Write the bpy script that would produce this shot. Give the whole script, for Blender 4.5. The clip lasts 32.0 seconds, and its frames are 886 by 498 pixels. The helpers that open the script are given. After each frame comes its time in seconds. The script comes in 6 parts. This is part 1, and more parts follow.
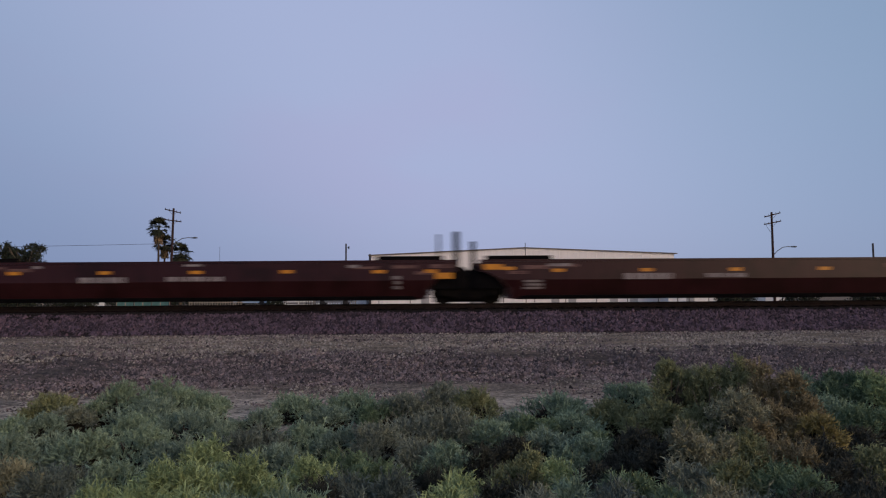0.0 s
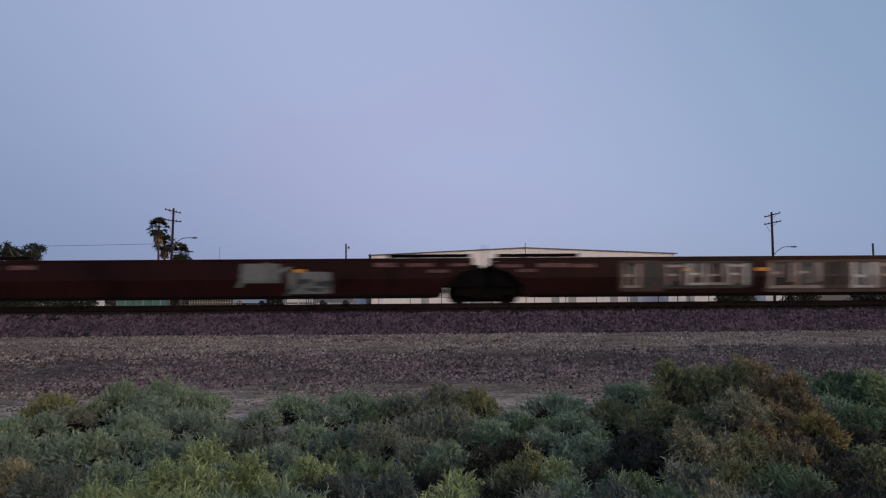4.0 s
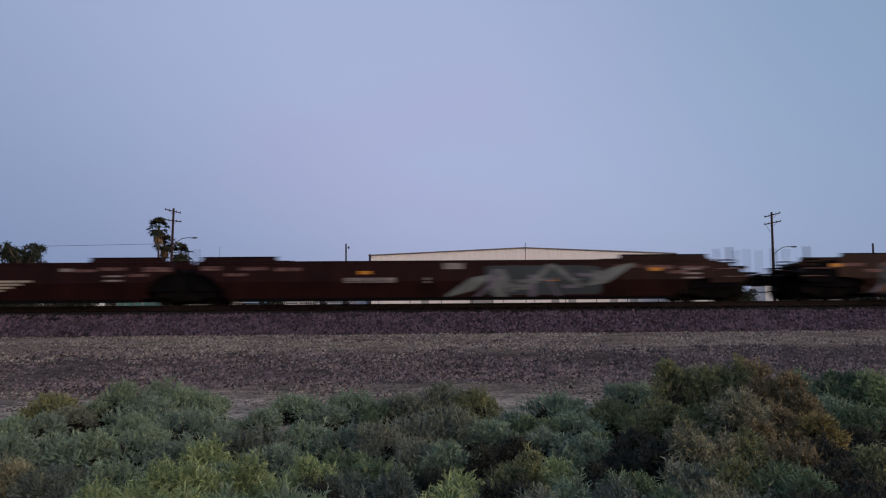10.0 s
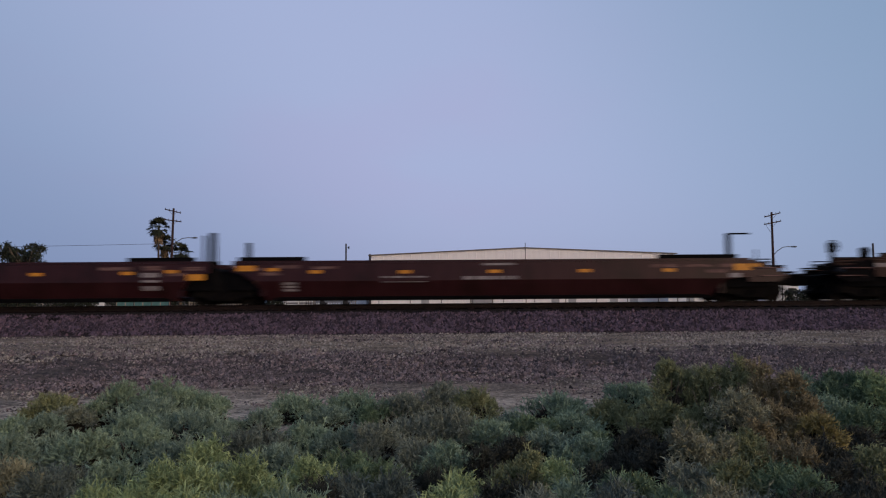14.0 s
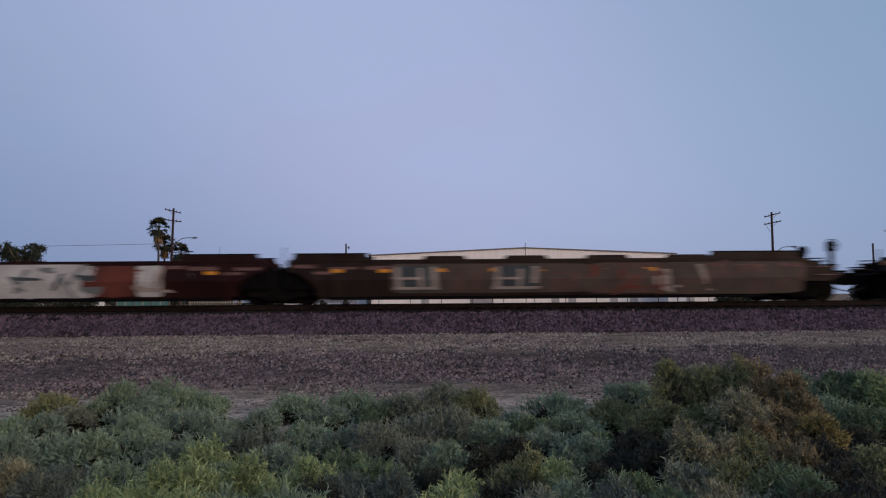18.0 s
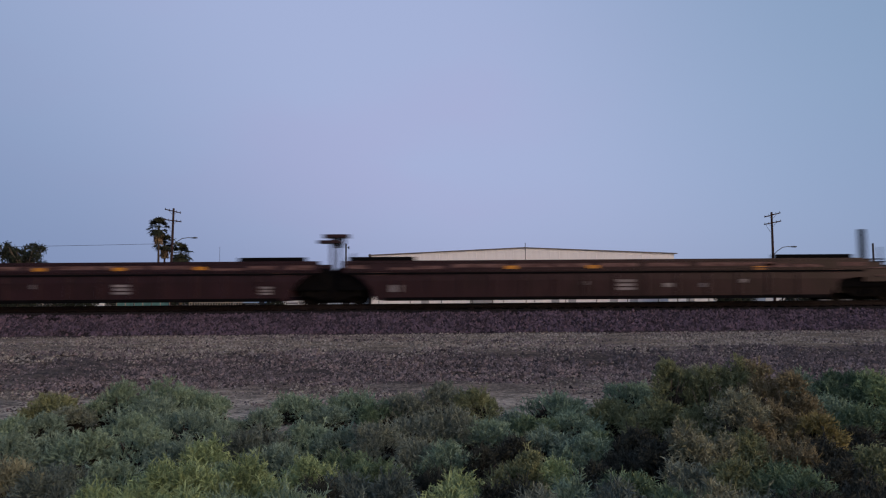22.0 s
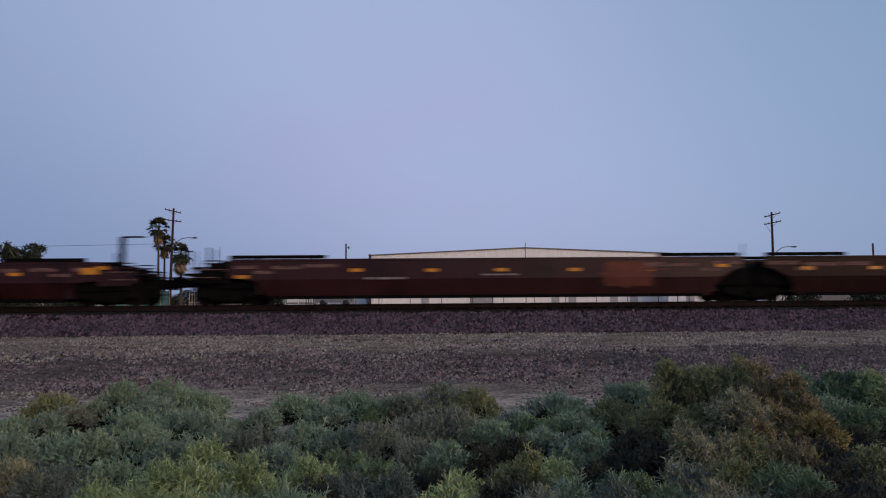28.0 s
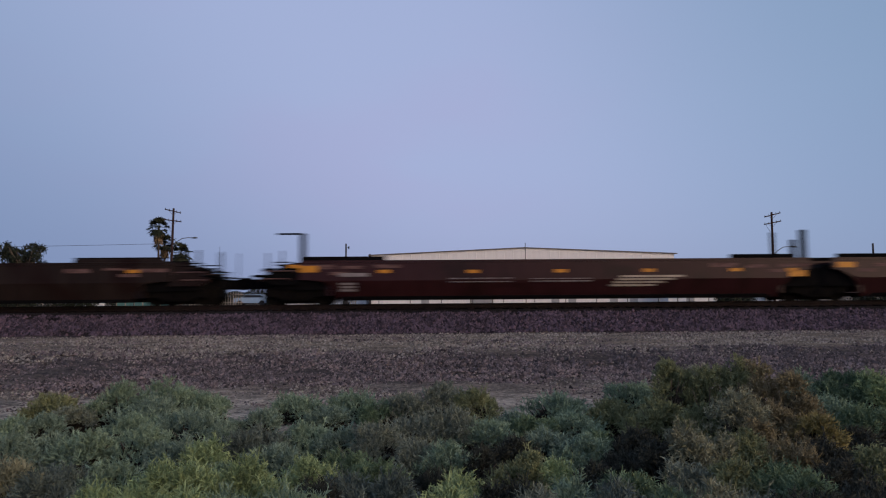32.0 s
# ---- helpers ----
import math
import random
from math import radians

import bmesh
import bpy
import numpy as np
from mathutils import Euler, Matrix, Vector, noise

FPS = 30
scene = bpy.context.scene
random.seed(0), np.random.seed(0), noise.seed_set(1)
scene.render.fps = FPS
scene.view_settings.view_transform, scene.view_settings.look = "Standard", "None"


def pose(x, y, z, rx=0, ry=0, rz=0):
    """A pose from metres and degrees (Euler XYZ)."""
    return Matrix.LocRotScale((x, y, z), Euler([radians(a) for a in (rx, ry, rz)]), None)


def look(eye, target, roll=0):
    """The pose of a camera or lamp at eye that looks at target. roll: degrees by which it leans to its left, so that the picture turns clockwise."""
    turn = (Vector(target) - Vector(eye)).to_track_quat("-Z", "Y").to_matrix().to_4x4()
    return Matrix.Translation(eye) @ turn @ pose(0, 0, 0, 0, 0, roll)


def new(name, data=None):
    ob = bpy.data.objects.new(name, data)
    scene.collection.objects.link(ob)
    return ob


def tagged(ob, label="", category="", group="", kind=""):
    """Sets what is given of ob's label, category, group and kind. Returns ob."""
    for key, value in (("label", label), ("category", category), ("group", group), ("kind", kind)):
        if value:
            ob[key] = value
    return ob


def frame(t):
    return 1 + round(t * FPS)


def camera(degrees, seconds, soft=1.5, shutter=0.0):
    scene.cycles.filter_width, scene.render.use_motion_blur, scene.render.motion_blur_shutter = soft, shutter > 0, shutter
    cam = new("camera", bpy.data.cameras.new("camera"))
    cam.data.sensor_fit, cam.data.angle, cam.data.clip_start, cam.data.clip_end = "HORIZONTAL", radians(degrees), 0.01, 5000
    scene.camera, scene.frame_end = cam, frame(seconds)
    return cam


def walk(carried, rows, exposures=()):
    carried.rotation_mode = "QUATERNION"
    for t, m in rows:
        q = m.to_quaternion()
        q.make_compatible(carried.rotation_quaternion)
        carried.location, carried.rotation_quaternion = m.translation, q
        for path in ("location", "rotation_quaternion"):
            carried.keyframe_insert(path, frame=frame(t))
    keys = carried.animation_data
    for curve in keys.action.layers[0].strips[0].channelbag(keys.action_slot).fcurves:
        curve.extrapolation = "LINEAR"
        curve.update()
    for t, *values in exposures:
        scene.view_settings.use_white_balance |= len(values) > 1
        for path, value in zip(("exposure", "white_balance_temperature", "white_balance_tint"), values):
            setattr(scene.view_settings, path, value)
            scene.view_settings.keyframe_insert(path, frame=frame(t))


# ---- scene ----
# ---- camera ----
# The tripod stands 1.6 m above the scrub, 26 m from the track, and looks square across it.
cam = camera(66, 32.0, soft=1.15, shutter=0.65)
EYE = Vector((0.0, 0.0, 2.0))
AIM = EYE + Vector((math.tan(radians(1.2)), 1.0, math.tan(radians(3.98))))
walk(cam, [(0.0, look(EYE, AIM, -0.43)), (32.0, look(EYE, AIM, -0.43))],
     [(0.0, 0.0, 6500, 10), (16.0, 0.0, 6400, 10), (32.0, -0.02, 6300, 10)])

# ---- light: clear dusk, the sun just down behind the camera and to its right ----
WEST = Vector((0.77, -0.64, 0.03))
world = bpy.data.worlds.new("dusk_sky")
scene.world = world
world.use_nodes = True
wn, wl = world.node_tree.nodes, world.node_tree.links
way = wn.new("ShaderNodeTexCoord").outputs["Generated"]
split = wn.new("ShaderNodeSeparateXYZ")
wl.new(way, split.inputs[0])
rise = wn.new("ShaderNodeValToRGB")
rise.color_ramp.interpolation = "B_SPLINE"
rise.color_ramp.elements[0].position, rise.color_ramp.elements[0].color = 0.0, (0.32, 0.35, 0.53, 1)
rise.color_ramp.elements[1].position, rise.color_ramp.elements[1].color = 1.0, (0.34, 0.43, 0.68, 1)
for height, tone in ((0.09, (0.375, 0.43, 0.64, 1)), (0.2, (0.39, 0.455, 0.68, 1)), (0.45, (0.375, 0.44, 0.655, 1))):
    rise.color_ramp.elements.new(height).color = tone
wl.new(split.outputs["Z"], rise.inputs[0])
across = wn.new("ShaderNodeVectorMath")
across.operation = "DOT_PRODUCT"
across.inputs[1].default_value = (0.9, 0.0, 0.7)
wl.new(way, across.inputs[0])
shifted = wn.new("ShaderNodeMath")
shifted.operation = "SUBTRACT"
shifted.inputs[1].default_value = 0.2
wl.new(across.outputs["Value"], shifted.inputs[0])
aside = wn.new("ShaderNodeMath")
aside.operation = "ABSOLUTE"
wl.new(shifted.outputs[0], aside.inputs[0])
flank = wn.new("ShaderNodeMapRange")
flank.interpolation_type = "SMOOTHSTEP"
flank.inputs["From Min"].default_value, flank.inputs["From Max"].default_value = 0.06, 0.72
flank.inputs["To Max"].default_value = 0.85
wl.new(aside.outputs[0], flank.inputs[0])
east = wn.new("ShaderNodeMix")
east.data_type = "RGBA"
low = wn.new("ShaderNodeValToRGB")
low.color_ramp.elements[0].position, low.color_ramp.elements[0].color = 0.02, (0.190, 0.258, 0.43, 1)
low.color_ramp.elements[1].position, low.color_ramp.elements[1].color = 0.26, (0.225, 0.318, 0.49, 1)
wl.new(split.outputs["Z"], low.inputs[0])
wl.new(low.outputs[0], east.inputs["B"])
wl.new(flank.outputs[0], east.inputs["Factor"])
wl.new(rise.outputs[0], east.inputs["A"])
toward = wn.new("ShaderNodeVectorMath")
toward.operation = "DOT_PRODUCT"
toward.inputs[1].default_value = WEST
wl.new(way, toward.inputs[0])
glow = wn.new("ShaderNodeMapRange")
glow.interpolation_type = "SMOOTHSTEP"
glow.inputs["From Min"].default_value, glow.inputs["From Max"].default_value = 0.72, 1.0
wl.new(toward.outputs["Value"], glow.inputs[0])
mixer = wn.new("ShaderNodeMix")
mixer.data_type = "RGBA"
mixer.inputs["B"].default_value = (4.3, 3.1, 2.2, 1)
wl.new(glow.outputs[0], mixer.inputs["Factor"])
# thin veils of high cloud, faintly rose, drawn out on a slant
slant = wn.new("ShaderNodeMapping")
slant.inputs["Rotation"].default_value = (0.0, radians(-14), 0.0)
slant.inputs["Scale"].default_value = (1.3, 1.3, 3.4)
wl.new(way, slant.inputs[0])
veil = wn.new("ShaderNodeTexNoise")
veil.inputs["Scale"].default_value, veil.inputs["Detail"].default_value, veil.inputs["Roughness"].default_value = 1.5, 4, 0.5
wl.new(slant.outputs[0], veil.inputs[0])
thin = wn.new("ShaderNodeMapRange")
thin.interpolation_type = "SMOOTHSTEP"
thin.inputs["From Min"].default_value, thin.inputs["From Max"].default_value = 0.42, 0.72
thin.inputs["To Max"].default_value = 0.8
wl.new(veil.outputs[0], thin.inputs[0])
# the rose is gone to the right, where the sky turns a clear cold blue
cold = wn.new("ShaderNodeMapRange")
cold.interpolation_type = "SMOOTHSTEP"
cold.inputs["From Min"].default_value, cold.inputs["From Max"].default_value = 0.05, 0.5
wl.new(split.outputs["X"], cold.inputs[0])
left = wn.new("ShaderNodeMath")
left.operation = "SUBTRACT"
left.inputs[0].default_value = 1.0
wl.new(cold.outputs[0], left.inputs[1])
rose = wn.new("ShaderNodeMath")
rose.operation = "MULTIPLY"
wl.new(thin.outputs[0], rose.inputs[0])
wl.new(left.outputs[0], rose.inputs[1])
rosy = wn.new("ShaderNodeMix")
rosy.data_type, rosy.blend_type = "RGBA", "MULTIPLY"
rosy.inputs["B"].default_value = (1.03, 0.95, 0.97, 1)
wl.new(rose.outputs[0], rosy.inputs["Factor"])
wl.new(east.outputs["Result"], rosy.inputs["A"])
blue = wn.new("ShaderNodeMix")
blue.data_type, blue.blend_type = "RGBA", "MULTIPLY"
blue.inputs["B"].default_value = (0.92, 0.985, 0.96, 1)
wl.new(cold.outputs[0], blue.inputs["Factor"])
wl.new(rosy.outputs["Result"], blue.inputs["A"])
wl.new(blue.outputs["Result"], mixer.inputs["A"])
wl.new(mixer.outputs["Result"], wn["Background"].inputs[0])
wn["Background"].inputs[1].default_value = 1.0
sun_data = bpy.data.lights.new("sun", "SUN")
sun_data.energy, sun_data.angle, sun_data.color = 0.25, radians(20), (1.0, 0.80, 0.66)
sun = new("sun", sun_data)
sun.matrix_world = look((0, 0, 30), (-7.7, 6.4, 28.3))
scene.view_settings.exposure = 0.0

TRACK_Y, RAIL_Z = 26.05, 1.73


# ---- materials ----
def nodes(name):
    m = bpy.data.materials.new(name)
    m.use_nodes = True
    return m, m.node_tree.nodes, m.node_tree.links, m.node_tree.nodes["Principled BSDF"]


def surface(name, dark, light, scale=4.0, fine=60.0, rough=0.85, metal=0.0, bump=0.3, island=0.0, spread=0.0,
            stretch=(1, 1, 1), spec=0.3, subsurf=0.0):
    """A matt, weathered surface: two scales of noise between two colours, fine relief, optional spread from piece to piece."""
    m, n, l, bsdf = nodes(name)
    co = n.new("ShaderNodeTexCoord")
    mp = n.new("ShaderNodeMapping")
    mp.inputs["Scale"].default_value = stretch
    l.new(co.outputs["Object"], mp.inputs[0])
    big = n.new("ShaderNodeTexNoise")
    big.inputs["Scale"].default_value, big.inputs["Detail"].default_value = scale, 6
    small = n.new("ShaderNodeTexNoise")
    small.inputs["Scale"].default_value, small.inputs["Detail"].default_value = fine, 3
    l.new(mp.outputs[0], big.inputs[0])
    l.new(mp.outputs[0], small.inputs[0])
    mix = n.new("ShaderNodeMath")
    mix.operation = "MULTIPLY_ADD"
    mix.inputs[1].default_value = 0.45
    l.new(small.outputs[0], mix.inputs[0])
    half = n.new("ShaderNodeMath")
    half.operation = "MULTIPLY"
    half.inputs[1].default_value = 0.6
    l.new(big.outputs[0], half.inputs[0])
    l.new(half.outputs[0], mix.inputs[2])
    ramp = n.new("ShaderNodeValToRGB")
    ramp.color_ramp.elements[0].position, ramp.color_ramp.elements[1].position = 0.36, 0.68
    ramp.color_ramp.elements[0].color, ramp.color_ramp.elements[1].color = (*dark, 1), (*light, 1)
    l.new(mix.outputs[0], ramp.inputs[0])
    out = ramp.outputs[0]
    if island or spread:
        if island:
            src = n.new("ShaderNodeNewGeometry").outputs["Random Per Island"]
        else:
            src = n.new("ShaderNodeObjectInfo").outputs["Random"]
        rng = n.new("ShaderNodeMapRange")
        amount = island or spread
        rng.inputs["To Min"].default_value, rng.inputs["To Max"].default_value = 1 - amount, 1 + amount
        l.new(src, rng.inputs[0])
        hsv = n.new("ShaderNodeHueSaturation")
        l.new(rng.outputs[0], hsv.inputs["Value"])
        l.new(out, hsv.inputs["Color"])
        out = hsv.outputs[0]
    l.new(out, bsdf.inputs["Base Color"])
    bsdf.inputs["Roughness"].default_value, bsdf.inputs["Metallic"].default_value = rough, metal
    bsdf.inputs["Specular IOR Level"].default_value = spec
    if bump:
        b = n.new("ShaderNodeBump")
        b.inputs["Strength"].default_value, b.inputs["Distance"].default_value = bump, 0.02
        l.new(small.outputs[0], b.inputs["Height"])
        l.new(b.outputs[0], bsdf.inputs["Normal"])
    return m


def painted_steel(name, paint, rust, dust, rough=0.5, spec=0.2):
    """Car paint that has faded in vertical streaks, with rust blooms and pale dust low down on the panels."""
    m, n, l, bsdf = nodes(name)
    co = n.new("ShaderNodeTexCoord")
    mp = n.new("ShaderNodeMapping")
    mp.inputs["Scale"].default_value = (5.0, 1.0, 0.5)
    l.new(co.outputs["Object"], mp.inputs[0])
    streak = n.new("ShaderNodeTexNoise")
    streak.inputs["Scale"].default_value, streak.inputs["Detail"].default_value = 1.6, 8
    l.new(mp.outputs[0], streak.inputs[0])
    bloom = n.new("ShaderNodeTexNoise")
    bloom.inputs["Scale"].default_value, bloom.inputs["Detail"].default_value = 0.9, 10
    l.new(co.outputs["Object"], bloom.inputs[0])
    r1 = n.new("ShaderNodeValToRGB")
    r1.color_ramp.elements[0].position, r1.color_ramp.elements[1].position = 0.35, 0.7
    r1.color_ramp.elements[0].color, r1.color_ramp.elements[1].color = (*paint, 1), (*dust, 1)
    l.new(streak.outputs[0], r1.inputs[0])
    r2 = n.new("ShaderNodeValToRGB")
    r2.color_ramp.elements[0].position, r2.color_ramp.elements[1].position = 0.5, 0.66
    l.new(bloom.outputs[0], r2.inputs[0])
    mix = n.new("ShaderNodeMix")
    mix.data_type = "RGBA"
    mix.inputs["B"].default_value = (*rust, 1)
    l.new(r2.outputs[0], mix.inputs["Factor"])
    l.new(r1.outputs[0], mix.inputs["A"])
    l.new(mix.outputs["Result"], bsdf.inputs["Base Color"])
    bsdf.inputs["Roughness"].default_value = rough
    bsdf.inputs["Specular IOR Level"].default_value = spec
    b = n.new("ShaderNodeBump")
    b.inputs["Strength"].default_value, b.inputs["Distance"].default_value = 0.15, 0.006
    l.new(streak.outputs[0], b.inputs["Height"])
    l.new(b.outputs[0], bsdf.inputs["Normal"])
    return m


def soil(name):
    """Desert sand with a purple-brown spread of fallen track stone over it in ragged drifts along the line."""
    m, n, l, bsdf = nodes(name)
    co = n.new("ShaderNodeTexCoord")
    sep = n.new("ShaderNodeSeparateXYZ")
    l.new(co.outputs["Object"], sep.inputs[0])
    wob = n.new("ShaderNodeTexNoise")
    wob.inputs["Scale"].default_value, wob.inputs["Detail"].default_value = 0.45, 6
    l.new(co.outputs["Object"], wob.inputs[0])
    add = n.new("ShaderNodeMath")
    add.operation = "MULTIPLY_ADD"
    add.inputs[1].default_value = 2.4
    l.new(wob.outputs[0], add.inputs[0])
    l.new(sep.outputs["Y"], add.inputs[2])
    sc = n.new("ShaderNodeMath")
    sc.operation = "MULTIPLY"
    sc.inputs[1].default_value = 1 / 40
    l.new(add.outputs[0], sc.inputs[0])
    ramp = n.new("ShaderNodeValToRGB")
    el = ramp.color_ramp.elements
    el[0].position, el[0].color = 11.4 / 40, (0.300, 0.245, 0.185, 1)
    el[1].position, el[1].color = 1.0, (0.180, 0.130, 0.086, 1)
    # near black under the rails: greasy stone with the train's shade painted in
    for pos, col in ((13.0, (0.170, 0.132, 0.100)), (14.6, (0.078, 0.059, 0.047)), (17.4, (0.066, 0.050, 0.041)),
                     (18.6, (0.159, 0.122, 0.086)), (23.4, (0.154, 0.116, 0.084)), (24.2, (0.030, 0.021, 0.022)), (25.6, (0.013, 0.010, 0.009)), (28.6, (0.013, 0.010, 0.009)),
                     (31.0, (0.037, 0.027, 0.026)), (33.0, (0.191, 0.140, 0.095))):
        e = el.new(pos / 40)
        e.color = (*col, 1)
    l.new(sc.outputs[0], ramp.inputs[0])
    grain = n.new("ShaderNodeTexNoise")
    grain.inputs["Scale"].default_value, grain.inputs["Detail"].default_value = 9, 8
    l.new(co.outputs["Object"], grain.inputs[0])
    cell = n.new("ShaderNodeTexVoronoi")
    cell.inputs["Scale"].default_value = 21
    l.new(co.outputs["Object"], cell.inputs["Vector"])
    tint = n.new("ShaderNodeSeparateColor")
    l.new(cell.outputs["Color"], tint.inputs[0])
    both = n.new("ShaderNodeMath")
    both.operation = "MULTIPLY_ADD"
    both.inputs[1].default_value = 0.45
    l.new(tint.outputs[0], both.inputs[0])
    l.new(grain.outputs[0], both.inputs[2])
    rng = n.new("ShaderNodeMapRange")
    rng.inputs["From Min"].default_value, rng.inputs["From Max"].default_value = 0.35, 1.1
    rng.inputs["To Min"].default_value, rng.inputs["To Max"].default_value = 0.3, 1.8
    l.new(both.outputs[0], rng.inputs[0])
    # patches of damp and of finer dust, drawn out along the line
    lie = n.new("ShaderNodeMapping")
    lie.inputs["Scale"].default_value = (0.5, 1.0, 1.0)
    l.new(co.outputs["Object"], lie.inputs[0])
    patch = n.new("ShaderNodeTexNoise")
    patch.inputs["Scale"].default_value, patch.inputs["Detail"].default_value, patch.inputs["Roughness"].default_value = 2.0, 7, 0.62
    l.new(lie.outputs[0], patch.inputs[0])
    damp = n.new("ShaderNodeMapRange")
    damp.inputs["From Min"].default_value, damp.inputs["From Max"].default_value = 0.36, 0.64
    damp.inputs["To Min"].default_value, damp.inputs["To Max"].default_value = 0.5, 1.3
    l.new(patch.outputs[0], damp.inputs[0])
    tone = n.new("ShaderNodeMath")
    tone.operation = "MULTIPLY"
    l.new(rng.outputs[0], tone.inputs[0])
    l.new(damp.outputs[0], tone.inputs[1])
    hsv = n.new("ShaderNodeHueSaturation")
    l.new(ramp.outputs[0], hsv.inputs["Color"])
    l.new(tone.outputs[0], hsv.inputs["Value"])
    l.new(hsv.outputs[0], bsdf.inputs["Base Color"])
    bsdf.inputs["Roughness"].default_value = 0.95
    bsdf.inputs["Specular IOR Level"].default_value = 0.15
    b = n.new("ShaderNodeBump")
    b.inputs["Strength"].default_value, b.inputs["Distance"].default_value = 0.6, 0.04
    rough = n.new("ShaderNodeMath")
    rough.operation = "SUBTRACT"
    l.new(grain.outputs[0], rough.inputs[0])
    l.new(cell.outputs["Distance"], rough.inputs[1])
    l.new(rough.outputs[0], b.inputs["Height"])
    l.new(b.outputs[0], bsdf.inputs["Normal"])
    return m


SOIL = soil("desert_soil")
STONE_PURPLE = surface("track_stone", (0.037, 0.0225, 0.029), (0.104, 0.067, 0.081), 2, 30, 0.9, island=0.85)
STONE_BROWN = surface("brown_stone", (0.066, 0.047, 0.044), (0.188, 0.138, 0.125), 2, 30, 0.9, island=0.85)
STONE_DARK = surface("dark_purple_stone", (0.038, 0.029, 0.028), (0.098, 0.074, 0.070), 2, 30, 0.9, island=0.7)
STONE_TAN = surface("tan_stone", (0.146, 0.120, 0.094), (0.302, 0.252, 0.200), 2, 30, 0.9, island=0.6)
RAIL_STEEL = surface("rusty_rail", (0.008, 0.006, 0.006), (0.020, 0.013, 0.011), 6, 80, 0.8, spec=0.1)
TIE_WOOD = surface("creosoted_timber", (0.007, 0.0055, 0.006), (0.014, 0.011, 0.0115), 3, 50, 0.95, spec=0.05, spread=0.3, stretch=(6, 1, 6))
MAROON = painted_steel("faded_maroon_paint", (0.020, 0.0045, 0.0056), (0.015, 0.0042, 0.004), (0.034, 0.0105, 0.0112), 0.40, 0.23)
BROWN = painted_steel("oxide_brown_paint", (0.0135, 0.0040, 0.0040), (0.0095, 0.0033, 0.003), (0.023, 0.0082, 0.0075), 0.45, 0.09)
RUSSET = painted_steel("russet_paint", (0.020, 0.0078, 0.0088), (0.019, 0.0088, 0.0088), (0.033, 0.0150, 0.0168), 0.42, 0.18)
DULL = painted_steel("dull_olive_brown_paint", (0.013, 0.008, 0.0065), (0.012, 0.0052, 0.004), (0.025, 0.017, 0.014), 0.45, 0.10)
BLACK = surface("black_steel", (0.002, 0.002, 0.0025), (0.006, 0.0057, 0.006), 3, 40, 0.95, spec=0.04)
ROSE_DUST = surface("rubbed_rose_dust", (0.038, 0.017, 0.016), (0.185, 0.115, 0.105), 2.2, 40, 0.9, bump=0.05, spec=0.1, stretch=(1, 1, 5))
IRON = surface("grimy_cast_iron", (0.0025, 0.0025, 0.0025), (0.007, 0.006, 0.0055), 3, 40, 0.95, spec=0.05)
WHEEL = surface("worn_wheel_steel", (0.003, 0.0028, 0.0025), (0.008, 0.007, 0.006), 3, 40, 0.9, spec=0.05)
AMBER = surface("amber_reflective_tape", (0.36, 0.14, 0.012), (0.58, 0.25, 0.02), 6, 60, 0.4, bump=0.05)
CHALK = surface("white_stencil_paint", (0.11, 0.095, 0.095), (0.28, 0.255, 0.255), 5, 60, 0.8, bump=0.05)
CREAM = surface("cream_stencil_paint", (0.20, 0.175, 0.14), (0.42, 0.37, 0.30), 5, 60, 0.8, bump=0.05)


def spray(name, col):
    return surface(name, tuple(c * 0.38 for c in col), tuple(c * 0.75 for c in col), 1.6, 20, 0.75, bump=0.05)


SPRAY = {k: spray("spray_" + k, v) for k, v in {
    "white": (0.60, 0.60, 0.60), "grey": (0.20, 0.225, 0.23), "blue": (0.15, 0.37, 0.56), "cyan": (0.06, 0.36, 0.50),
    "mint": (0.28, 0.35, 0.30), "teal": (0.10, 0.23, 0.23), "black": (0.03, 0.03, 0.035), "cream": (0.42, 0.355, 0.315),
    "rose": (0.115, 0.066, 0.056), "red": (0.155, 0.04, 0.026), "green": (0.22, 0.34, 0.12), "yellow": (0.52, 0.46, 0.16),
    "purple": (0.045, 0.02, 0.042), "lilac": (0.20, 0.19, 0.25), "tan": (0.088, 0.069, 0.055), "slate": (0.055, 0.075, 0.085),
    "orange": (0.22, 0.10, 0.045)}.items()}
SIDING = surface("beige_metal_siding", (0.66, 0.64, 0.625), (0.76, 0.74, 0.725), 0.8, 12, 0.6, bump=0.05, stretch=(3, 3, 0.4))
ROOFING = surface("tan_metal_roof", (0.26, 0.22, 0.17), (0.36, 0.31, 0.25), 0.8, 12, 0.6, bump=0.05)
TRIM = surface("brown_eave_trim", (0.10, 0.085, 0.07), (0.16, 0.14, 0.12), 2, 20, 0.7)
TEAL_BOARD = surface("teal_fence_board", (0.05, 0.13, 0.125), (0.09, 0.20, 0.19), 2, 20, 0.8)
GREY_DOOR = surface("grey_roller_door", (0.26, 0.26, 0.27), (0.36, 0.36, 0.37), 2, 20, 0.6)
WHITE_WALL = surface("white_wall_paint", (0.55, 0.56, 0.56), (0.74, 0.75, 0.75), 1, 14, 0.8)
DARK_GLASS = surface("dark_window_glass", (0.015, 0.017, 0.02), (0.03, 0.034, 0.04), 1, 5, 0.15, bump=0.0, spec=0.6)
POLE_WOOD = surface("weathered_pole_timber", (0.018, 0.010, 0.010), (0.045, 0.024, 0.022), 3, 40, 0.9, stretch=(6, 6, 0.5))
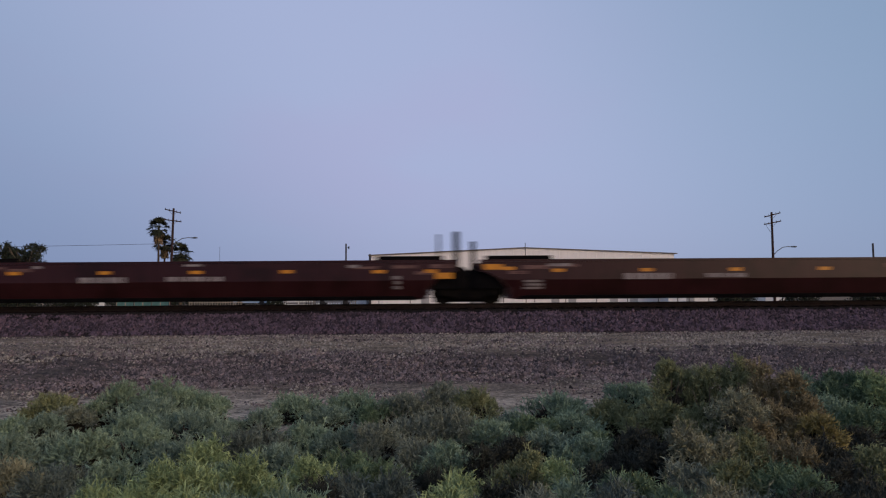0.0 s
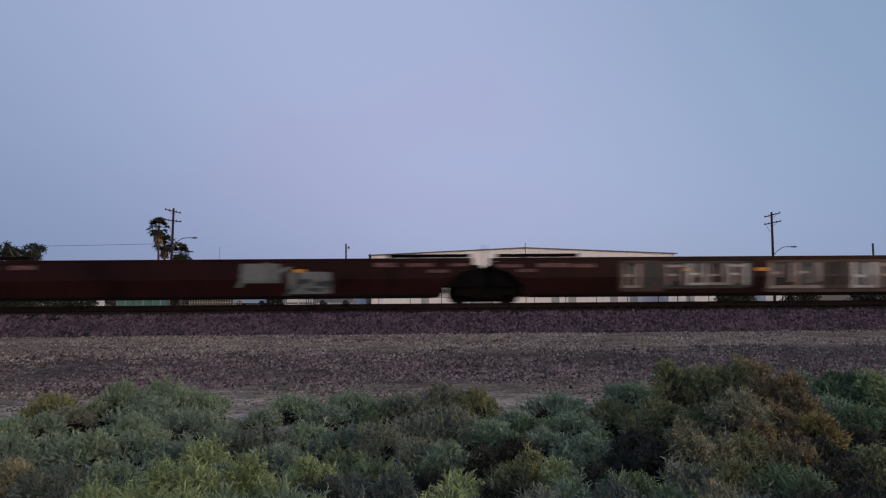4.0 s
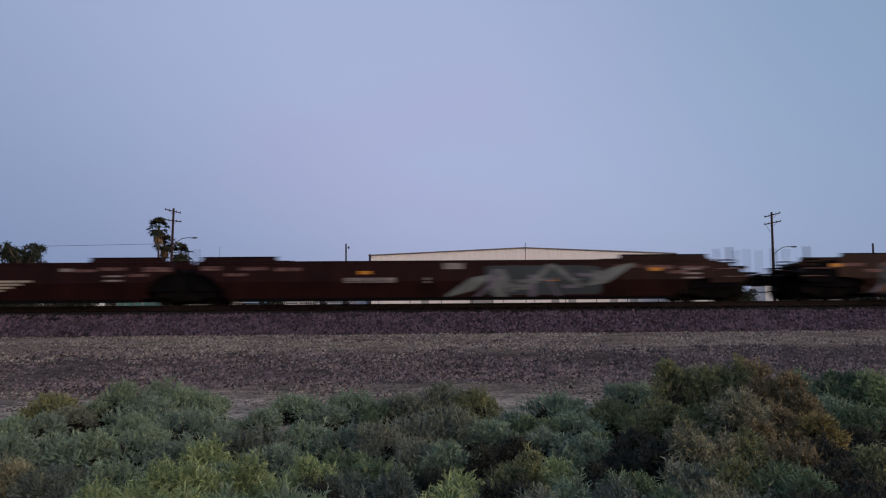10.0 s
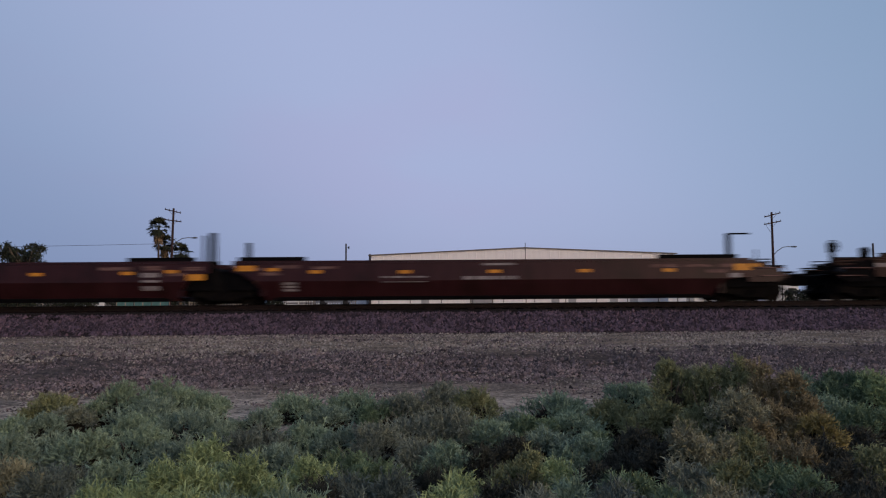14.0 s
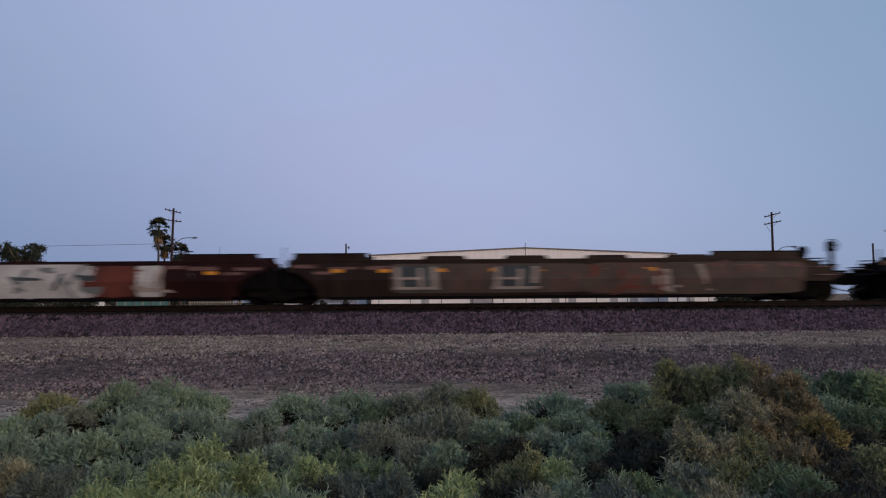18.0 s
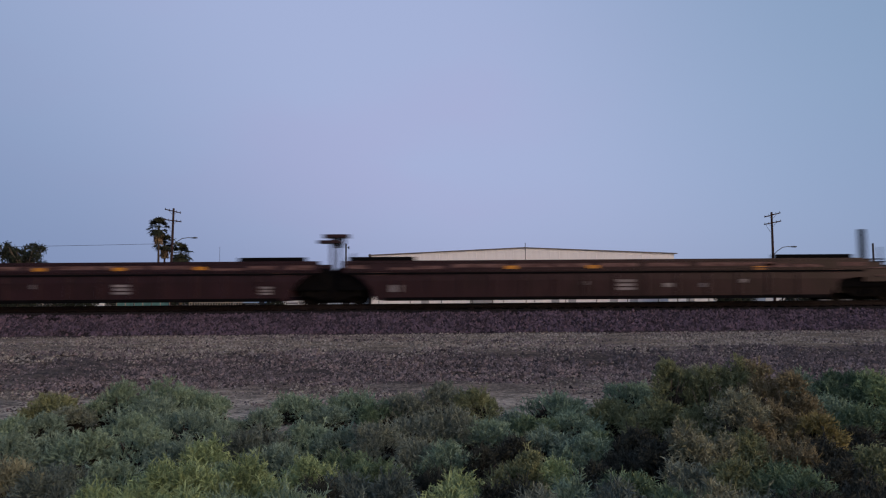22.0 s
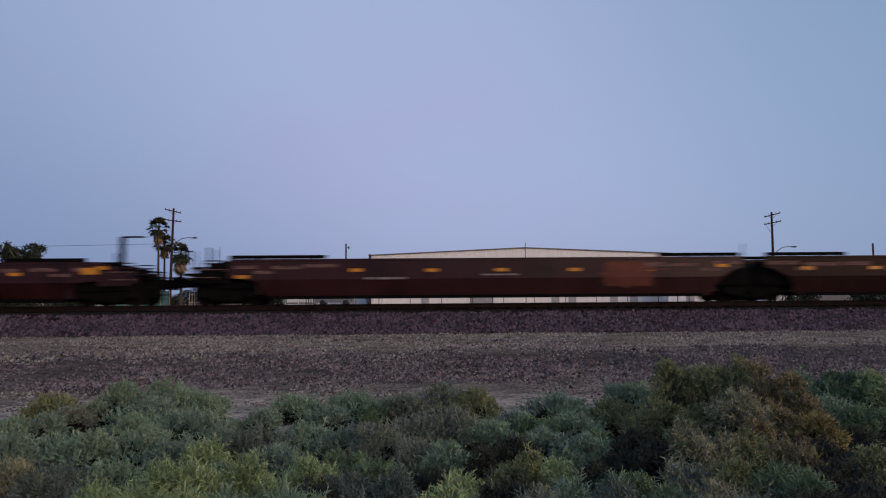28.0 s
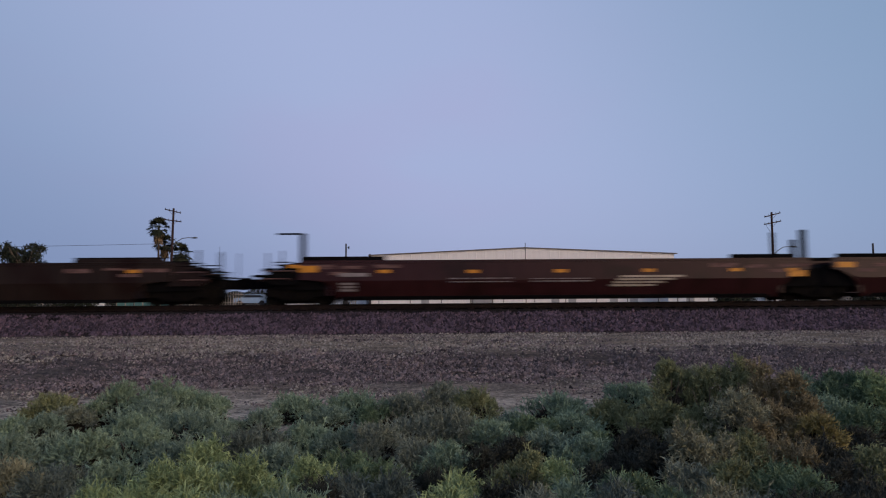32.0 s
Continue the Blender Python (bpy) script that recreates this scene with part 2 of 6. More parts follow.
GALV = surface("galvanised_steel", (0.07, 0.075, 0.08), (0.14, 0.145, 0.15), 4, 40, 0.6, 0.3)
DARK_METAL = surface("dark_painted_metal", (0.02, 0.02, 0.025), (0.05, 0.05, 0.055), 4, 40, 0.6)
CAR_GREY = surface("grey_car_paint", (0.10, 0.11, 0.13), (0.17, 0.18, 0.20), 1, 8, 0.3, bump=0.0, spec=0.5)
CAR_BLUE = surface("blue_car_paint", (0.22, 0.32, 0.46), (0.30, 0.42, 0.56), 1, 8, 0.3, bump=0.0, spec=0.5)
RUBBER = surface("tyre_rubber", (0.012, 0.012, 0.012), (0.03, 0.03, 0.03), 5, 60, 0.9)
BARK = surface("grey_bark", (0.06, 0.045, 0.035), (0.14, 0.11, 0.085), 4, 40, 0.95)
PALM_BARK = surface("palm_bark", (0.035, 0.027, 0.022), (0.09, 0.068, 0.05), 8, 60, 0.95, stretch=(1, 1, 4))
PALM_GREEN = surface("palm_frond_green", (0.016, 0.022, 0.014), (0.044, 0.050, 0.028), 3, 30, 0.7, island=0.4)
PALM_DRY = surface("palm_skirt_straw", (0.12, 0.085, 0.055), (0.27, 0.195, 0.12), 3, 30, 0.9, island=0.4)
TREE_LEAF = surface("dark_tree_leaf", (0.010, 0.015, 0.010), (0.030, 0.038, 0.022), 3, 30, 0.8, island=0.5)
TWIG = surface("grey_twig", (0.07, 0.055, 0.045), (0.16, 0.13, 0.10), 6, 60, 0.95)
LEAF = {k: surface(k + "_scrub_leaf", a, b, 2.5, 15, 0.85, bump=0.0, island=0.24) for k, (a, b) in {
    "sage": ((0.100, 0.148, 0.098), (0.308, 0.405, 0.272)), "grey": ((0.084, 0.124, 0.094), (0.262, 0.345, 0.252)),
    "yellow": ((0.142, 0.194, 0.088), (0.376, 0.462, 0.222)), "green": ((0.060, 0.098, 0.056), (0.196, 0.268, 0.146)),
    "olive": ((0.100, 0.116, 0.056), (0.290, 0.305, 0.150)), "brown": ((0.120, 0.100, 0.054), (0.300, 0.250, 0.136)),
    "ochre": ((0.145, 0.122, 0.046), (0.350, 0.292, 0.108)), "dark": ((0.044, 0.062, 0.054), (0.165, 0.200, 0.166)),
    "pale": ((0.142, 0.142, 0.090), (0.365, 0.360, 0.225)), "ash": ((0.096, 0.112, 0.084), (0.268, 0.298, 0.222)),
    # near-black leaf colour that paints the shade of hollows between bushes
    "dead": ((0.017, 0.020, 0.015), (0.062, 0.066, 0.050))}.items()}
# dead twigs, their colour darkened for the shade within a bush
DEADWOOD_SHADE = surface("dark_dead_twig", (0.010, 0.009, 0.007), (0.030, 0.025, 0.019), 4, 40, 0.95, bump=0.0, island=0.4)


# ---- mesh helpers ----
def part(name, bm, material, parent=None, label=""):
    """Link a bmesh as one mesh object, under a thing or a part."""
    me = bpy.data.meshes.new(name)
    bm.to_mesh(me)
    bm.free()
    for m in (material if isinstance(material, (list, tuple)) else (material,)):
        me.materials.append(m)
    ob = new(name, me)
    if parent is not None:
        ob.parent = parent
    return tagged(ob, label)


def again(ob, parent, x, y, z, rz=0):
    """One more part on the same mesh."""
    o = new(ob.name.split(".")[0], ob.data)
    o.parent = parent
    o.matrix_basis = pose(x, y, z, 0, 0, rz)
    return o


def box(bm, x0, x1, y0, y1, z0, z1, mat=0):
    v = [bm.verts.new((x, y, z)) for x in (x0, x1) for y in (y0, y1) for z in (z0, z1)]
    for q in ((0, 1, 3, 2), (4, 6, 7, 5), (0, 4, 5, 1), (2, 3, 7, 6), (0, 2, 6, 4), (1, 5, 7, 3)):
        f = bm.faces.new([v[i] for i in q])
        f.material_index = mat
    return v


def loft(bm, sections, close=True, caps=True, mat=0):
    """Skin a run of equal-sized rings of points."""
    rings = [[bm.verts.new(p) for p in s] for s in sections]
    n = len(rings[0])
    for a, b in zip(rings, rings[1:]):
        for i in range(n if close else n - 1):
            j = (i + 1) % n
            bm.faces.new((a[i], a[j], b[j], b[i])).material_index = mat
    if caps and close:
        bm.faces.new(rings[0][::-1]).material_index = mat
        bm.faces.new(rings[-1]).material_index = mat


def tube(bm, points, radius, sides=6, mat=0):
    """A round bar through points; radius one number or one a point."""
    pts = [Vector(p) for p in points]
    rad = radius if isinstance(radius, (list, tuple)) else [radius] * len(pts)
    secs = []
    for i, p in enumerate(pts):
        d = (pts[min(i + 1, len(pts) - 1)] - pts[max(i - 1, 0)]).normalized()
        u = d.cross(Vector((0, 0, 1)) if abs(d.z) < 0.9 else Vector((1, 0, 0))).normalized()
        w = d.cross(u)
        secs.append([p + (u * math.cos(a) + w * math.sin(a)) * rad[i] for a in (2 * math.pi * k / sides for k in range(sides))])
    loft(bm, secs, mat=mat)


def raw(name, verts, faces, materials, parent=None, slots=None, label=""):
    """A mesh object from arrays of equal-sized faces."""
    me = bpy.data.meshes.new(name)
    verts, faces = np.asarray(verts, np.float32), np.asarray(faces, np.int32)
    k = faces.shape[1]
    me.vertices.add(len(verts))
    me.vertices.foreach_set("co", verts.ravel())
    me.loops.add(faces.size)
    me.loops.foreach_set("vertex_index", faces.ravel())
    me.polygons.add(len(faces))
    me.polygons.foreach_set("loop_start", np.arange(len(faces), dtype=np.int32) * k)
    if slots is not None:
        me.polygons.foreach_set("material_index", np.asarray(slots, np.int32))
    for m in materials:
        me.materials.append(m)
    me.update(calc_edges=True)
    ob = new(name, me)
    if parent is not None:
        ob.parent = parent
    return tagged(ob, label)


# ---- ground: scrub flat, gravel bench, track bed, and the flat town land behind ----
PROFILE = [(-3000, 0.4), (-60, 0.4), (-6, 0.42), (9.5, 0.41), (11.8, 0.39), (14.5, 0.45), (16.8, 0.66), (19.5, 0.72), (22.9, 0.76),
           (24.38, 1.45), (24.75, 1.52), (25.28, 1.52), (25.4, 1.553), (26.7, 1.553), (26.85, 1.52), (27.35, 1.52), (27.7, 1.45), (29.2, 0.95), (34, 0.95), (60, 1.0), (400, 1.0), (4500, 1.0)]


def ground_z(y):
    return float(np.interp(y, [p[0] for p in PROFILE], [p[1] for p in PROFILE]))


def build_ground():
    xs = np.concatenate([[-4500, -1500, -600, -250, -120, -70], np.arange(-45, 45.1, 0.5), [70, 120, 250, 600, 1500, 4500]])
    ys = np.unique(np.concatenate([[-3000, -600, -150, -60, -30, -15, -6], np.arange(-3, 9, 0.75), np.arange(9, 25, 0.25),
                                   np.arange(25, 34, 0.4), [25.28, 26.7, 26.85], [36, 40, 46, 54, 60, 70, 85, 100, 130, 180, 260, 400, 900, 2000, 4500]]))
    X, Y = np.meshgrid(xs, ys)
    Z = np.interp(Y, [p[0] for p in PROFILE], [p[1] for p in PROFILE])
    for i in range(Z.shape[0]):
        for j in range(Z.shape[1]):
            x, y = X[i, j], Y[i, j]
            if abs(x) < 60 and -10 < y < 24:
                amp = 0.05 if y < 22 else 0.02
                Z[i, j] += amp * noise.noise((x * 0.45, y * 0.45, 0)) + amp * 0.5 * noise.noise((x * 1.7, y * 1.7, 3))
    nx = len(xs)
    idx = np.arange(X.size).reshape(X.shape)
    faces = np.stack([idx[:-1, :-1], idx[:-1, 1:], idx[1:, 1:], idx[1:, :-1]], -1).reshape(-1, 4)
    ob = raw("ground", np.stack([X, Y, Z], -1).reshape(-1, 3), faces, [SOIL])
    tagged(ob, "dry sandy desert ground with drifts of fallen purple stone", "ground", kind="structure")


build_ground()


def patchy(x, y, size, seed):
    """Smooth random patches of about a size in metres, drawn out along the track; 0 to 1."""
    grid = np.random.default_rng(seed).uniform(0, 1, (64, 64))
    u, v = x / (size * 2.2) + 640, y / size + 640
    i, j = np.floor(u).astype(int), np.floor(v).astype(int)
    a, b = u - i, v - j
    a, b = a * a * (3 - 2 * a), b * b * (3 - 2 * b)
    i0, i1, j0, j1 = i % 64, (i + 1) % 64, j % 64, (j + 1) % 64
    return (grid[i0, j0] * (1 - a) + grid[i1, j0] * a) * (1 - b) + (grid[i0, j1] * (1 - a) + grid[i1, j1] * a) * b


def stones(name, label, count, xw, y0, y1, size, material, lift=0.35, seed=1, ragged=0.0, span=None, bare=0.0, fade=0.0):
    """Loose stones lying on the ground between two lines along the track."""
    rng = np.random.default_rng(seed)
    y = rng.uniform(y0, y1, count)
    x = rng.uniform(-1, 1, count) * (xw + 0.66 * y)
    if span:
        x = span[0] + (span[1] - span[0]) * rng.uniform(0, 1, count) ** 0.8
    if bare:
        # heaps and bare spots
        cover = 0.5 * patchy(x, y, 0.35, seed) + 0.35 * patchy(x, y, 1.1, seed + 50) + 0.3 * patchy(x, y, 0.14, seed + 90)
        edge = np.minimum(y - y0, y1 - y) / (fade * (y1 - y0)) if fade else 1.0
        keep = cover > bare + rng.uniform(-0.1, 0.1, count) + 0.4 * (1 - np.clip(edge, 0, 1))
        x, y = x[keep], y[keep]
        count = len(x)
    if ragged:
        # drifts: the edges wander and some stretches lie thinner
        drift = np.sin(x * 0.55 + seed) + 0.7 * np.sin(x * 1.37 + 2 * seed) + 0.5 * np.sin(x * 3.1)
        y = y + ragged * drift
        thin = np.sin(x * 0.8 + y * 1.9 + seed) + np.sin(x * 2.3 - y * 1.1) + 0.8 * np.sin(x * 0.31 + y * 4.0)
        keep = rng.uniform(-3.8, 1.2, count) < thin
        x, y = x[keep], y[keep]
        count = len(x)
    z = np.interp(y, [p[0] for p in PROFILE], [p[1] for p in PROFILE])
    s = size * rng.uniform(0.55, 1.5, count) ** 1.3
    ring = [(math.cos(2 * math.pi * k / 5), math.sin(2 * math.pi * k / 5), -0.35) for k in range(5)]
    form = np.array(ring + [(0, 0, 0.85)], float)
    tri = np.array([(k, (k + 1) % 5, 5) for k in range(5)])
    v = form[None] * rng.uniform(0.6, 1.35, (count, 6, 1))
    v[:, 5, :2] += rng.uniform(-0.5, 0.5, (count, 2))
    a, b = rng.uniform(0, 6.28, count), rng.uniform(-0.5, 0.5, count)
    ca, sa, cb, sb = np.cos(a)[:, None], np.sin(a)[:, None], np.cos(b)[:, None], np.sin(b)[:, None]
    vx, vz = v[..., 0] * cb - v[..., 2] * sb, v[..., 0] * sb + v[..., 2] * cb
    vx, vy = vx * ca - v[..., 1] * sa, vx * sa + v[..., 1] * ca
    out = np.stack([vx, vy, vz], -1) * s[:, None, None] * 0.55
    out += np.stack([x, y, z + s * lift * 0.3], -1)[:, None]
    faces = (tri[None] + (np.arange(count) * 6)[:, None, None]).reshape(-1, 3)
    ob = raw(name, out.reshape(-1, 3), faces, [material])
    return tagged(ob, label, "gravel", kind="stuff")


stones("track_ballast", "purple-brown crushed stone on the track shoulder", 30000, 2.5, 22.92, 24.3, 0.092, STONE_PURPLE, 0.6, seed=2, bare=0.36)
stones("fallen_ballast", "purple-brown stone spilled down the bank", 66000, 2.0, 11.6, 17.4, 0.054, STONE_BROWN, 0.6, seed=3, ragged=0.25, bare=0.42, fade=0.3)
stones("fallen_dark_ballast", "dark stone spilled down the bank", 22000, 2.0, 12.2, 18.0, 0.07, STONE_DARK, 0.6, seed=13, ragged=0.25, bare=0.58, fade=0.35)
stones("bench_gravel", "tan gravel on the level bench beside the track", 28000, 2.0, 15.6, 23.0, 0.05, STONE_TAN, 0.5, seed=4, bare=0.42, fade=0.1)
stones("fallen_tan_gravel", "tan gravel among the spilled stone", 20000, 2.0, 11.0, 16.6, 0.036, STONE_TAN, 0.6, seed=5, ragged=0.15, bare=0.5)
stones("foot_gravel", "mixed small gravel strewn on the sand", 10000, 2.0, 10.0, 13.6, 0.03, STONE_BROWN, 0.5, seed=12, bare=0.45)
stones("stone_drift", "drift of dark purple stone across the bench", 15000, 2.0, 13.6, 17.6, 0.07, STONE_DARK, 0.55, seed=8, ragged=0.35, span=(17.5, 4.0), bare=0.36, fade=0.3)
stones("bench_dark_gravel", "dark stones strewn over the level bench", 26000, 2.0, 16.4, 22.95, 0.055, STONE_BROWN, 0.5, seed=7, ragged=0.3, bare=0.6)


# ---- track ----
def build_track():
    track = tagged(new("railway_track"), "single railway track on purple stone ballast", "railway track", kind="structure")
    track.location = (0, TRACK_Y, RAIL_Z)
    shape = [(-0.07, -0.17), (0.07, -0.17), (0.07, -0.158), (0.012, -0.135), (0.009, -0.045), (0.035, -0.035), (0.035, -0.006),
             (0.028, 0), (-0.028, 0), (-0.035, -0.006), (-0.035, -0.035), (-0.009, -0.045), (-0.012, -0.135), (-0.07, -0.158)]
    for side in (-0.7525, 0.7525):
        bm = bmesh.new()
        loft(bm, [[(x, side + y, z) for y, z in shape] for x in (-760, 760)])
        part("rail", bm, RAIL_STEEL, track, "rust-brown steel rail")
    bm = bmesh.new()
    box(bm, -0.115, 0.115, -1.3, 1.3, -0.36, -0.172)
    bmesh.ops.bevel(bm, geom=bm.edges[:], offset=0.012, segments=1)
    first = part("tie", bm, TIE_WOOD, track)
    first.location = (-50, 0, 0)
    for i in range(1, 200):
        again(first, track, -50 + 0.505 * i, random.uniform(-0.03, 0.03), 0, random.uniform(-0.6, 0.6))
    bm = bmesh.new()
    for x in list(np.arange(-420, -50.3, 0.505)) + list(np.arange(51.1, 420, 0.505)):
        box(bm, x - 0.115, x + 0.115, -1.3, 1.3, -0.36, -0.172)
    tagged(part("far_ties", bm, TIE_WOOD, track), kind="stuff")


build_track()


# ---- the train: three-unit articulated well cars, all empty ----
# Places of the couplers and articulations along the train, in metres behind the start mark.
JOINTS = [42.65, 20.98, 1.43, -20.05, -41.9, -61.1, -83.15, -104.7, -124.3, -146.0, -167.4, -187.05, -208.85, -230.35, -250.0,
          -271.4, -292.9, -312.95, -333.9, -355.7, -375.3, -396.9, -418.35, -437.6, -458.95, -480.9, -500.3, -521.6, -543.2, -562.8, -584.4]
